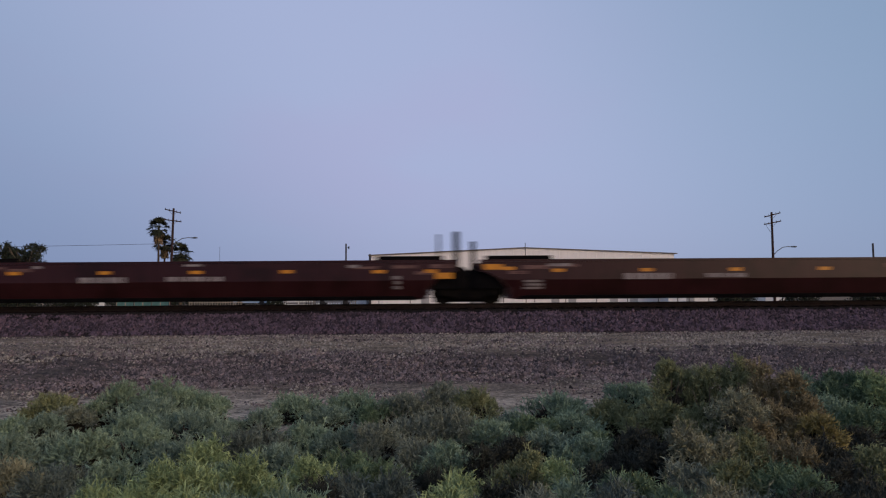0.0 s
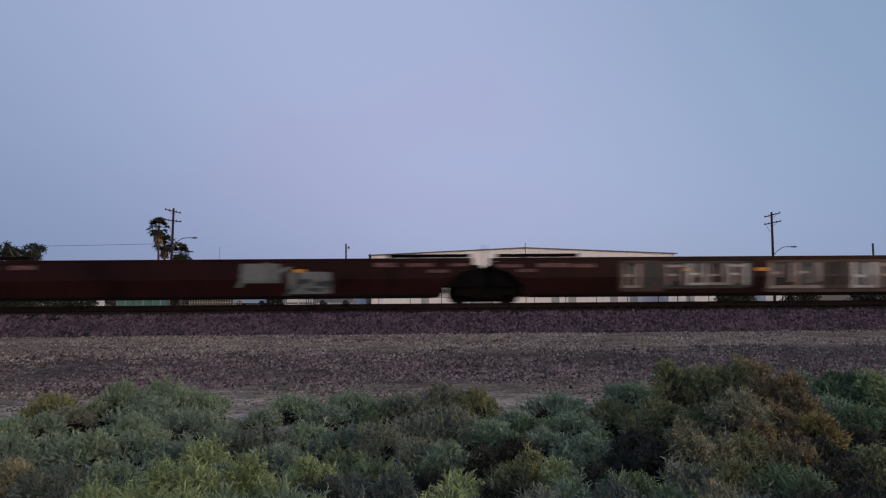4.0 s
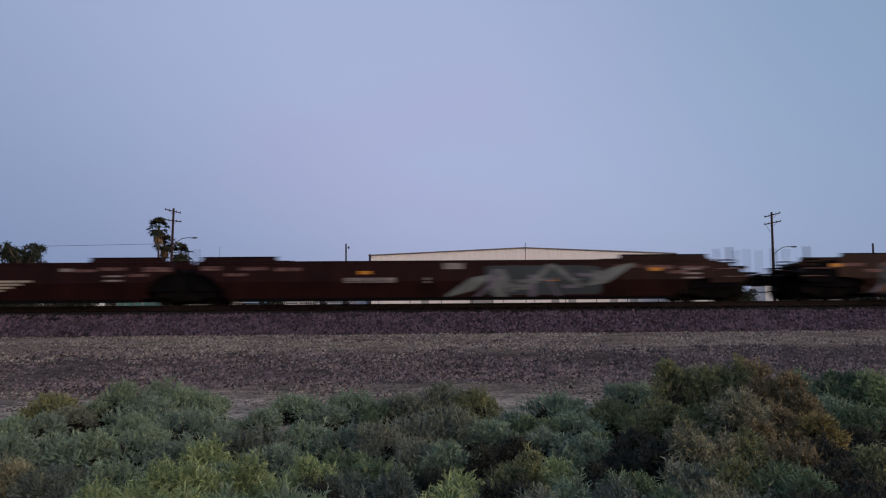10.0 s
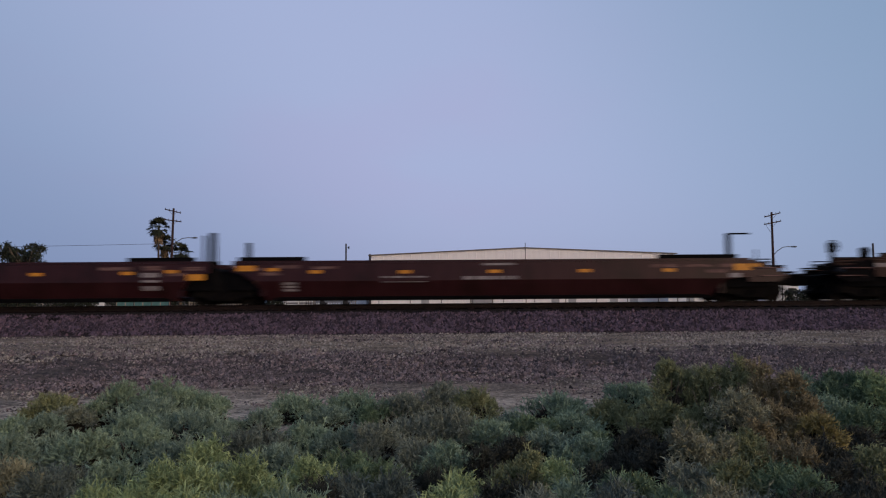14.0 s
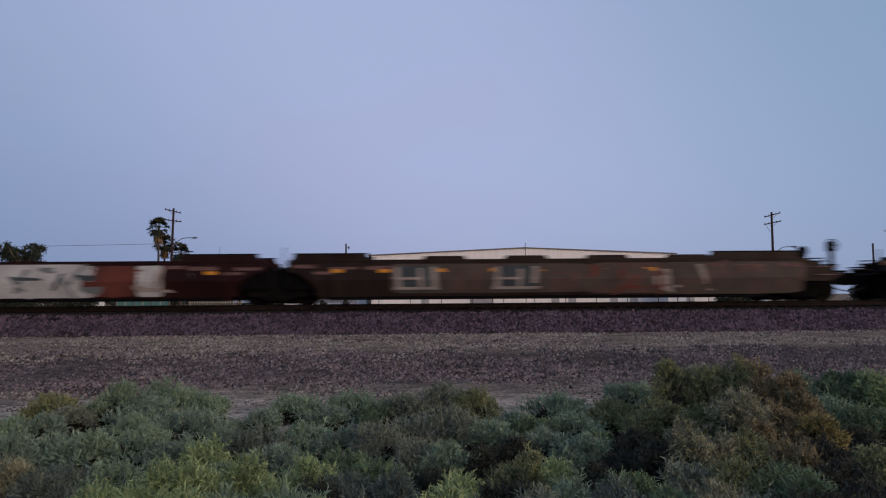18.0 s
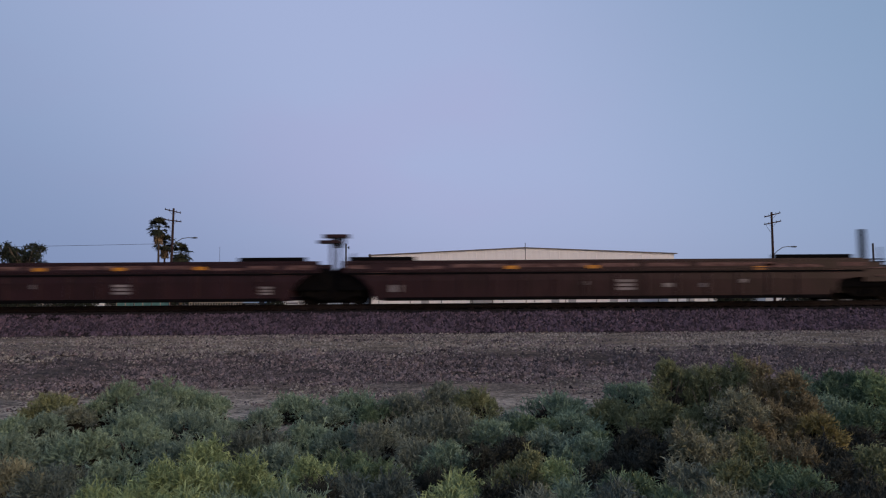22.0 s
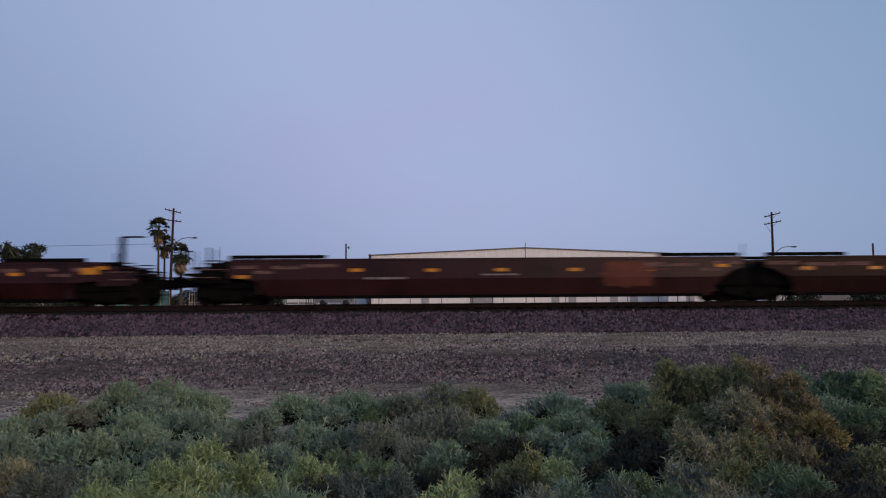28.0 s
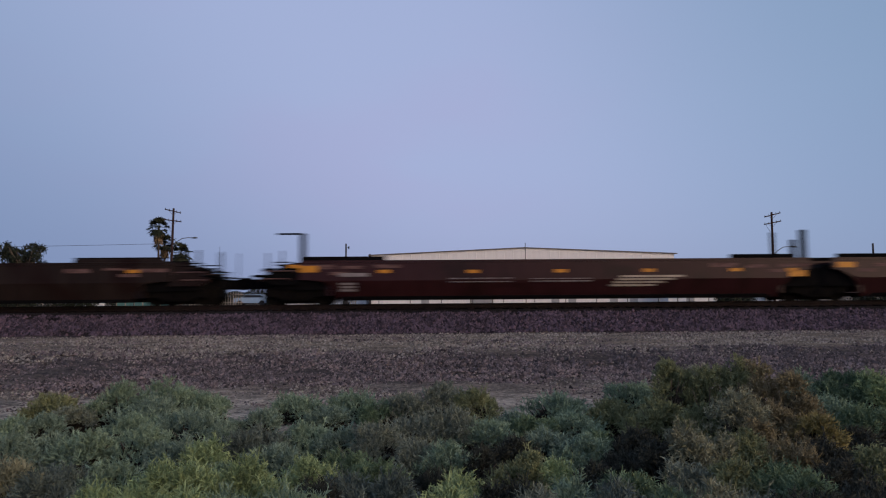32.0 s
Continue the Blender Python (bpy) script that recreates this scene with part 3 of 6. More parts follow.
# Marks on the near side of each unit: kind (y amber tape, w white stencil, W white panel, l slanted emblem), from, to, low, high.
MARKS = {
    "0c": [("y", 1.69, 2.13, 1.36, 1.48), ("y", 5.04, 5.48, 1.21, 1.33), ("y", 8.27, 8.71, 1.21, 1.33), ("y", 11.5, 11.94, 1.21, 1.33), ("y", 14.73, 15.17, 1.21, 1.33), ("y", 18.03, 18.47, 1.19, 1.31), ("y", 19.91, 20.35, 1.2, 1.32), ("w", 7.58, 9.37, 0.91, 1.11), ("w", 10.68, 12.82, 0.95, 1.11), ("w", 11.29, 11.91, 1.48, 1.56), ("w", 3.61, 4.22, 0.59, 0.95), ("w", 18.76, 19.02, 0.62, 1.15), ("w", 17.15, 17.54, 1.4, 1.5), ("w", 5.93, 6.23, 1.43, 1.53)],
    "0b": [("y", 1.24, 1.68, 1.28, 1.4), ("y", 3.04, 3.48, 1.2, 1.32), ("y", 6.27, 6.71, 1.2, 1.32), ("y", 9.52, 9.96, 1.2, 1.32), ("y", 12.79, 13.23, 1.21, 1.33), ("w", 2.02, 2.69, 0.59, 0.96), ("w", 5.66, 7.43, 0.92, 1.14), ("w", 8.66, 10.23, 0.98, 1.12), ("w", 2.88, 3.72, 1.41, 1.51)],
    "1a": [("y", 3.48, 3.92, 1.11, 1.23), ("y", 6.85, 7.29, 1.13, 1.25), ("y", 9.96, 10.4, 1.13, 1.25), ("y", 12.65, 13.09, 1.16, 1.28), ("y", 15.52, 15.96, 1.14, 1.26), ("y", 18.57, 19.01, 1.14, 1.26), ("w", 5.35, 9.41, 0.35, 0.43)],
    "1b": [("y", 7.13, 7.57, 1.13, 1.25), ("y", 9.89, 10.33, 1.13, 1.25), ("y", 12.72, 13.16, 1.13, 1.25), ("y", 15.45, 15.89, 1.12, 1.24), ("y", 17.7, 18.14, 1.12, 1.24)],
    "1c": [("y", 15.16, 15.6, 1.17, 1.29)],
    "2a": [("w", 5.79, 8.02, 0.86, 1.08), ("w", 8.73, 8.84, 0.87, 1.07), ("w", 9.3, 10.47, 1.39, 1.58), ("y", 6.32, 6.76, 1.21, 1.33), ("y", 12.94, 13.38, 1.21, 1.33), ("w", 18.57, 19.2, 1.11, 1.18), ("w", 18.57, 19.2, 0.99, 1.05), ("w", 18.57, 19.2, 0.87, 0.93), ("w", 2.06, 2.12, 0.73, 1.03)],
    "2b": [("y", 6.37, 6.81, 1.15, 1.27), ("y", 9.86, 10.3, 1.15, 1.27), ("y", 12.95, 13.39, 1.19, 1.31), ("w", 5.64, 6.04, 0.95, 1.07), ("w", 16.9, 17.52, 1.19, 1.25), ("w", 16.9, 17.52, 1.04, 1.11), ("w", 16.9, 17.52, 0.9, 0.96), ("w", 16.9, 17.52, 0.78, 0.82), ("w", 1.87, 2.19, 0.73, 1.06)],
    "2c": [("y", 15.03, 15.47, 1.18, 1.3), ("w", 11.77, 12.5, 1.4, 1.52), ("w", 19.04, 19.69, 1.22, 1.28), ("w", 19.04, 19.69, 1.07, 1.13), ("w", 19.04, 19.69, 0.93, 0.99), ("y", 2.02, 2.46, 1.34, 1.46)],
    "3a": [("y", 12.97, 13.41, 0.9, 1.02), ("w", 5.74, 7.68, 0.88, 1.06), ("w", 8.63, 8.8, 0.86, 1.05), ("w", 9.3, 10.02, 1.35, 1.57), ("w", 18.03, 18.66, 1.27, 1.34), ("w", 18.03, 18.66, 1.11, 1.17), ("w", 18.03, 18.66, 0.95, 1.01), ("y", 16.78, 17.22, 1.24, 1.36), ("y", 6.24, 6.68, 1.18, 1.3)],
    "3b": [("l", 11.62, 14.28, 0.64, 1.08), ("w", 5.65, 7.98, 0.88, 1.04), ("w", 8.78, 8.93, 0.86, 1.03), ("w", 9.39, 10.31, 1.33, 1.53), ("w", 16.83, 17.46, 1.14, 1.2), ("w", 16.83, 17.46, 0.98, 1.04), ("w", 1.64, 2.34, 0.74, 1.01), ("w", 15.3, 15.71, 1.35, 1.46)],
    "3c": [("l", 13.92, 16.54, 0.66, 1.07), ("w", 8.02, 10.2, 0.88, 1.04), ("w", 11.02, 11.13, 0.87, 1.03), ("w", 11.64, 12.79, 1.37, 1.47), ("w", 3.11, 4.34, 1.06, 1.18), ("w", 2.29, 3.73, 1.33, 1.47), ("w", 4.33, 4.55, 0.66, 0.93)],
    "4a": [("y", 1.63, 2.07, 1.29, 1.41), ("y", 3.17, 3.61, 1.2, 1.32), ("y", 6.39, 6.83, 1.18, 1.3), ("y", 9.61, 10.05, 1.18, 1.3), ("y", 12.9, 13.34, 1.18, 1.3), ("y", 15.97, 16.41, 1.18, 1.3), ("y", 19.1, 19.54, 1.34, 1.46), ("w", 5.75, 7.49, 0.87, 1.09), ("w", 8.71, 10.66, 0.95, 1.07), ("w", 2.21, 2.72, 0.57, 0.93), ("w", 9.42, 10.55, 1.46, 1.54), ("w", 18.38, 18.81, 0.96, 1.12)],
    "4b": [("y", 6.5, 6.94, 1.16, 1.28), ("y", 9.76, 10.2, 1.16, 1.28), ("y", 12.88, 13.32, 1.17, 1.29), ("y", 16.11, 16.55, 1.19, 1.31), ("y", 17.68, 18.12, 1.24, 1.36), ("w", 5.79, 7.58, 0.9, 1.12), ("w", 8.78, 10.38, 0.92, 1.04), ("w", 16.84, 17.45, 1.1, 1.26), ("w", 16.84, 17.45, 0.92, 1.0), ("w", 16.84, 17.45, 0.63, 0.79)],
    "4c": [("y", 1.89, 2.33, 1.33, 1.45), ("y", 5.07, 5.51, 1.19, 1.31), ("y", 8.36, 8.8, 1.19, 1.31), ("y", 11.59, 12.03, 1.19, 1.31), ("y", 14.77, 15.21, 1.19, 1.31), ("y", 18.04, 18.48, 1.19, 1.31), ("w", 3.77, 4.38, 0.6, 0.91)],
    "5a": [("y", 1.99, 2.43, 1.21, 1.33), ("y", 3.68, 4.12, 1.2, 1.32), ("y", 5.71, 6.15, 1.21, 1.33), ("y", 7.55, 7.99, 1.22, 1.34), ("y", 9.6, 10.04, 1.21, 1.33), ("y", 11.66, 12.1, 1.21, 1.33), ("y", 13.31, 13.75, 1.2, 1.32), ("y", 17.03, 17.47, 1.22, 1.34)],
    "5b": [("y", 2.45, 2.89, 1.17, 1.29), ("y", 17.51, 17.95, 1.16, 1.28), ("w", 17.0, 17.01, 1.04, 1.35)],
    "5c": [("y", 11.72, 12.16, 1.14, 1.26)],
    "6a": [("W", 10.25, 10.96, 0.55, 0.98), ("w", 12.04, 12.36, 0.65, 0.79), ("w", 13.39, 13.71, 0.64, 0.78), ("w", 14.84, 15.06, 0.79, 0.92), ("w", 2.1, 2.56, 0.54, 0.79), ("w", 9.05, 9.27, 0.75, 0.87), ("y", 9.25, 9.69, 1.34, 1.46), ("y", 6.27, 6.71, 1.34, 1.46), ("y", 15.35, 15.79, 1.26, 1.38)],
    "6b": [("W", 11.83, 12.58, 0.52, 0.91), ("w", 8.96, 9.17, 0.73, 0.89), ("w", 2.26, 2.87, 0.54, 0.81), ("w", 16.99, 17.46, 0.47, 0.8), ("y", 5.79, 6.23, 1.36, 1.48), ("y", 9.01, 9.45, 1.36, 1.48), ("y", 11.82, 12.26, 1.36, 1.48), ("y", 14.7, 15.14, 1.37, 1.49), ("y", 0.83, 1.27, 1.25, 1.37)],
    "6c": [("W", 12.49, 13.21, 0.55, 0.94), ("w", 13.81, 14.74, 0.69, 0.89), ("w", 15.35, 15.87, 0.76, 1.01), ("w", 4.29, 4.9, 0.56, 0.79), ("y", 11.56, 12.0, 1.34, 1.46), ("y", 8.92, 9.36, 1.31, 1.43), ("y", 14.62, 15.06, 1.36, 1.48), ("w", 17.5, 17.41, 0.79, 0.87), ("y", 17.49, 17.93, 1.3, 1.42)],
    "7a": [("y", 4.24, 4.68, 1.1, 1.22), ("y", 6.69, 7.13, 1.15, 1.27), ("y", 12.68, 13.12, 1.17, 1.29), ("y", 15.27, 15.71, 1.15, 1.27), ("y", 18.65, 19.09, 1.09, 1.21), ("w", 9.39, 9.6, 0.99, 1.07), ("w", 1.6, 2.61, 0.83, 1.03), ("w", 10.2, 10.82, 0.98, 1.1)],
    "7b": [("y", 1.76, 2.2, 1.16, 1.28), ("y", 4.24, 4.68, 1.16, 1.28), ("y", 6.68, 7.12, 1.21, 1.33), ("y", 9.32, 9.76, 1.17, 1.29)],
    "7c": [("y", 2.57, 3.01, 0.97, 1.09), ("y", 6.66, 7.1, 1.19, 1.31), ("y", 9.38, 9.82, 1.17, 1.29), ("y", 11.89, 12.33, 1.17, 1.29), ("y", 14.56, 15.0, 1.16, 1.28), ("y", 17.2, 17.64, 1.16, 1.28), ("y", 19.95, 20.39, 1.27, 1.39), ("w", 7.18, 8.71, 0.91, 0.99), ("w", 11.45, 12.69, 1.03, 1.09)],
    "8a": [("l", 11.96, 14.71, 0.65, 1.08), ("w", 6.12, 8.43, 0.87, 1.03), ("w", 9.44, 11.36, 0.91, 1.01), ("y", 6.74, 7.18, 1.18, 1.3), ("y", 10.03, 10.47, 1.18, 1.3), ("y", 13.17, 13.61, 1.18, 1.3), ("y", 16.47, 16.91, 1.18, 1.3), ("y", 19.54, 19.98, 1.39, 1.51), ("y", 1.54, 1.98, 1.31, 1.43), ("y", 3.5, 3.94, 1.18, 1.3), ("w", 2.52, 3.02, 0.55, 0.92), ("w", 10.14, 10.65, 1.46, 1.55)],
    "8b": [("l", 11.54, 14.37, 0.65, 1.1), ("w", 5.63, 7.83, 0.89, 1.06), ("w", 8.63, 8.83, 0.92, 1.0), ("y", 6.27, 6.71, 1.2, 1.32), ("y", 9.57, 10.01, 1.18, 1.3), ("y", 12.88, 13.32, 1.18, 1.3), ("y", 16.01, 16.45, 1.18, 1.3), ("y", 17.8, 18.24, 1.34, 1.46), ("w", 16.7, 17.41, 1.03, 1.2), ("w", 16.7, 17.41, 0.63, 0.79), ("w", 9.83, 10.44, 1.44, 1.53)],
    "8c": [("l", 13.53, 16.23, 0.67, 1.1), ("w", 7.69, 9.95, 0.85, 1.01), ("w", 10.66, 12.89, 0.85, 0.98), ("y", 1.9, 2.34, 1.4, 1.52), ("y", 5.14, 5.58, 1.2, 1.32), ("y", 8.34, 8.78, 1.18, 1.3), ("y", 11.51, 11.95, 1.18, 1.3), ("y", 14.72, 15.16, 1.18, 1.3), ("y", 17.91, 18.35, 1.18, 1.3), ("y", 19.99, 20.43, 1.17, 1.29), ("w", 3.73, 4.35, 0.55, 0.9), ("w", 3.73, 4.75, 1.08, 1.21)],
    "9a": [("y", 17.77, 18.21, 1.28, 1.4)],
}
# Sprayed paint on the near side: from, to, low, high, ground colour, stroke colours.
GRAFFITI = {
    "1a": [(4.75, 10.2, 0.35, 1.52, "slate", "black mint black mint slate white", 4), (10.7, 14.3, 0.35, 1.56, "blue", "blue blue cyan"), (13.9, 15.6, 0.95, 1.45, "slate", "cream black"), (4.8, 10.2, 0.36, 0.4, "sweep", "mint", 0.09)],
    "1b": [(4.9, 6.5, 0.4, 1.52, "rose", "black cream slate tan", 2), (6.5, 9.7, 0.5, 1.5, "slate", "black cream tan white", 4), (10.2, 17.6, 0.35, 1.52, "rose", "black cream slate cream black tan slate white", 7)],
    "1c": [(13.3, 14.7, 0.8, 1.5, "grey", "grey"), (15.0, 16.5, 0.4, 1.2, "grey", "slate")],
    # 2a: darker lower half of the white piece, shade below the fold painted in
    "2a": [(11.3, 16.3, 0.93, 1.56, "white", "white grey white"), (11.3, 16.0, 0.35, 0.95, "cream", "cream grey tan"), (15.6, 16.9, 0.6, 0.36, "sweep", "white", 0.2)],
    "2b": [(7.3, 9.7, 0.85, 1.54, "slate", "blue grey teal"), (11.8, 15.1, 0.93, 1.56, "white", "white lilac"), (11.8, 15.1, 0.45, 0.95, "cream", "cream grey")],
    "2c": [(3.8, 6.3, 0.4, 1.5, "slate", "white lilac cream black orange"), (6.0, 10.1, 0.35, 1.52, "teal", "black white slate white mint white black"), (6.3, 9.9, 0.6, 1.4, "black", "black white", 5), (5.6, 10.3, 0.6, 0.5, "sweep", "green", 0.1), (8.0, 10.6, 1.2, 0.42, "sweep", "yellow", 0.08), (13.4, 16.3, 0.4, 1.56, "grey", "grey mint")],
    "3a": [(10.8, 15.0, 0.4, 1.45, "slate", "grey slate grey lilac"), (11.2, 9.4, 1.2, 0.36, "sweep", "grey", 0.5), (14.4, 16.2, 0.7, 1.5, "sweep", "grey", 0.5)],
    "4c": [(11.5, 7.2, 1.1, 1.5, "sweep", "white", 0.16), (11.6, 6.4, 1.2, 1.42, "sweep", "rose", 0.1), (11.7, 8.4, 0.95, 1.25, "sweep", "white", 0.12), (11.1, 15.8, 0.93, 1.56, "white", "white lilac teal teal"), (11.8, 15.2, 0.3, 0.95, "white", "white teal grey"), (15.3, 18.3, 1.3, 1.5, "sweep", "white", 0.24), (15.3, 18.0, 1.1, 1.35, "sweep", "cream", 0.16)],
    "5a": [(4.1, 11.4, 0.45, 1.5, "tan", "slate cream rose tan", 4), (11.4, 14.0, 0.4, 1.5, "rose", "red tan"), (14.0, 19.1, 0.35, 1.52, "tan", "tan cream tan rose")],
    "5b": [(4.4, 13.6, 0.35, 1.56, "white", "white slate white grey white"), (13.4, 15.0, 0.4, 1.5, "red", "red"), (15.1, 16.0, 0.4, 1.5, "white", "white cream")],
    "5c": [(3.2, 3.95, 0.4, 1.5, "white", "cream"), (3.9, 9.0, 0.8, 1.5, "purple", "purple cream", 5), (3.9, 9.0, 0.35, 0.86, "purple", "purple slate black"), (9.0, 11.8, 0.35, 1.5, "white", "white mint black yellow"), (11.7, 14.4, 0.35, 1.52, "white", "grey lilac white"), (14.1, 15.1, 0.4, 1.5, "tan", "orange tan green"), (14.9, 15.9, 0.4, 1.5, "red", "rose"), (15.8, 19.7, 0.85, 1.5, "cream", "orange teal red"), (15.8, 19.7, 0.35, 0.9, "cyan", "blue")],
    "7a": [(14.2, 17.4, 0.5, 1.45, "slate", "slate lilac grey purple")],
    "7b": [(10.1, 10.9, 0.6, 1.4, "purple", "lilac")],
    "7c": [(15.9, 17.6, 0.6, 1.5, "red", "red")],
}
# Build of each car: plain bars, solid guards, open handrails, ribbed sides or short covers; paint.
CARS = [("bars", MAROON, "faded maroon"), ("rails", BROWN, "rust-brown graffiti-covered"), ("guards", BROWN, "oxide-brown graffiti-marked"),
        ("guards", BROWN, "oxide-brown"), ("bars", MAROON, "faded maroon"), ("covers", DULL, "graffiti-covered dull brown"),
        ("ribs", RUSSET, "russet ribbed-side"), ("mixed", BROWN, "dusty brown"), ("bars", MAROON, "faded maroon"), ("guards", DULL, "dark brown")]
TOP, FOLD, LOW, HALF = 1.59, 0.93, 0.25, 1.45
LEAN = 0.2


def side_y(z):
    """How far the side of a well stands out at a height over the rail: it leans in below the fold."""
    return HALF - max(0.0, FOLD - z) * LEAN


def build_wheelset(truck, x):
    bm = bmesh.new()
    prof = [(0.0, 0.06), (0.09, 0.085), (0.13, 0.05), (0.33, 0.035), (0.37, 0.065), (0.415, 0.068), (0.42, -0.045), (0.445, -0.052), (0.445, -0.075), (0.37, -0.075),
            (0.33, -0.02), (0.13, -0.03), (0.09, -0.09)]
    for side in (-1, 1):
        rings = []
        for k in range(20):
            a = 2 * math.pi * k / 20
            rings.append([(r * math.cos(a), side * (0.76 + o), r * math.sin(a)) for r, o in prof])
        rings.append(rings[0])
        loft(bm, rings, close=False, caps=False)
    tube(bm, [(0, -1.02, 0), (0, 1.02, 0)], 0.075, 8)
    bmesh.ops.remove_doubles(bm, verts=bm.verts[:], dist=0.0005)
    ob = part("wheelset", bm, WHEEL, truck, "worn steel wheels on an axle")
    ob.location = (x, 0, 0.42)
    return ob


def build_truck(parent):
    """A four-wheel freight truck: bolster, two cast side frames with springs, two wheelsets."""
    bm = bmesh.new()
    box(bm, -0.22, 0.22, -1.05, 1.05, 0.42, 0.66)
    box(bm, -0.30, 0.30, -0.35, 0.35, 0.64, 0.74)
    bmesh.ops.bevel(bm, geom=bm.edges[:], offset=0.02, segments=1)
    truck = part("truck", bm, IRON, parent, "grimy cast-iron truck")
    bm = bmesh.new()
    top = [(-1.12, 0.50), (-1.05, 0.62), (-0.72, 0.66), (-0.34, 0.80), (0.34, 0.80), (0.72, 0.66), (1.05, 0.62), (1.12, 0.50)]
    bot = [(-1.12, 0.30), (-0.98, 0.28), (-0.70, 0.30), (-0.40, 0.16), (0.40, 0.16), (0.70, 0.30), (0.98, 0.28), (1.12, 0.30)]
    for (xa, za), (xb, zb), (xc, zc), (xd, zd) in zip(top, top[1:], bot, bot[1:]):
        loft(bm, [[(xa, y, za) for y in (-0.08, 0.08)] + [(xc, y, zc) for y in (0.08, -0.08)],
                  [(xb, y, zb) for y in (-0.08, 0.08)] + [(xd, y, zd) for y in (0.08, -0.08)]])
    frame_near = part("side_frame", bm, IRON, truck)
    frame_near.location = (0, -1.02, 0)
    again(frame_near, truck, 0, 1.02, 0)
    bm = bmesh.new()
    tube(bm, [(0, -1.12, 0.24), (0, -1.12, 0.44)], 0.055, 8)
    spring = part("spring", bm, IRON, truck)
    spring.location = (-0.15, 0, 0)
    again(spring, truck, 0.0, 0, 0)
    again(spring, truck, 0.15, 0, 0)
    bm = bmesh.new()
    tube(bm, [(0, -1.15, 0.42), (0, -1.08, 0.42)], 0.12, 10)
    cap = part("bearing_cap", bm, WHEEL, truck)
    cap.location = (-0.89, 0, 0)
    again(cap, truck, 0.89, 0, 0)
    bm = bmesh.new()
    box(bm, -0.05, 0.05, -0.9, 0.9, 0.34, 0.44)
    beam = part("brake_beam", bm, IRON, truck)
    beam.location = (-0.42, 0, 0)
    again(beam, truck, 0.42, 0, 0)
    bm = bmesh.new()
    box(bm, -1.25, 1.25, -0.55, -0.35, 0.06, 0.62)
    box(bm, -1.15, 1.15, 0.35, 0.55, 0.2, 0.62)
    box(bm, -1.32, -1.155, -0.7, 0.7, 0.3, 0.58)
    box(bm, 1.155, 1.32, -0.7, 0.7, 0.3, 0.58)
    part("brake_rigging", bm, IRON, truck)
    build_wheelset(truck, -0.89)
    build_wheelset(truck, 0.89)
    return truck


def wall(unit, b0, b1, near, paint, ribbed, cut0, cut1, c0, c1):
    """One side of a well: deep between the trucks, cut up over them."""
    s = -1 if near else 1
    bm = bmesh.new()
    high = ((0.0, 1.26), (0.3, 1.18), (0.62, 0.96), (0.86, 0.66), (1.0, LOW))
    flat = ((0.0, 0.98), (0.3, 0.96), (0.66, 0.88), (0.86, 0.6), (1.0, LOW))
    st = [(b0 + cut0 * f, z) for f, z in (flat if c0 else high)] + [(b1 - cut1 * f, z) for f, z in reversed(flat if c1 else high)]
    secs = []
    for x, low in st:
        fold = max(FOLD, low + 0.04)
        secs.append([(x, s * HALF, TOP), (x, s * HALF, fold), (x, s * side_y(low), low), (x, s * (side_y(low) - 0.11), low),
                     (x, s * (HALF - 0.11), fold), (x, s * (HALF - 0.11), TOP)])
    loft(bm, secs)
    bmesh.ops.recalc_face_normals(bm, faces=bm.faces[:])
    ob = part("side_wall", bm, paint, unit)
    bm = bmesh.new()
    box(bm, b0 + 0.02, b1 - 0.02, min(s * (HALF - 0.13), s * (HALF + 0.025)), max(s * (HALF - 0.13), s * (HALF + 0.025)), TOP + 0.003, TOP + 0.075)
    part("top_chord", bm, paint, unit)
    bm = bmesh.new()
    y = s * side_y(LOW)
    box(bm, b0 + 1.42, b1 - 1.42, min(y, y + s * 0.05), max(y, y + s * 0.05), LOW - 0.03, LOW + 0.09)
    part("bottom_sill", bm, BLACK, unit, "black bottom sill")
    if near and ribbed:
        for z, h in ((1.20, 0.035), (1.32, 0.02)):
            bm = bmesh.new()
            box(bm, b0 + 0.1, b1 - 0.1, -HALF - 0.05, -HALF - 0.002, z - h, z + h)
            part("side_rail", bm, BLACK if z < 1.25 else paint, unit)
        first, x = None, b0 + 2.0
        while x < b1 - 1.9:
            if first is None:
                bm = bmesh.new()
                for za, zb in ((0.36, 0.90), (0.93, 1.15)):
                    loft(bm, [[(-0.05, -side_y(z) - 0.05, z), (0.05, -side_y(z) - 0.05, z), (0.08, -side_y(z) - 0.001, z), (-0.08, -side_y(z) - 0.001, z)]
                              for z in (za, zb)])
                first = part("rib", bm, paint, unit)
                first.location = (x, 0, 0)
            else:
                again(first, unit, x, 0, 0)
            x += 1.12
    return ob


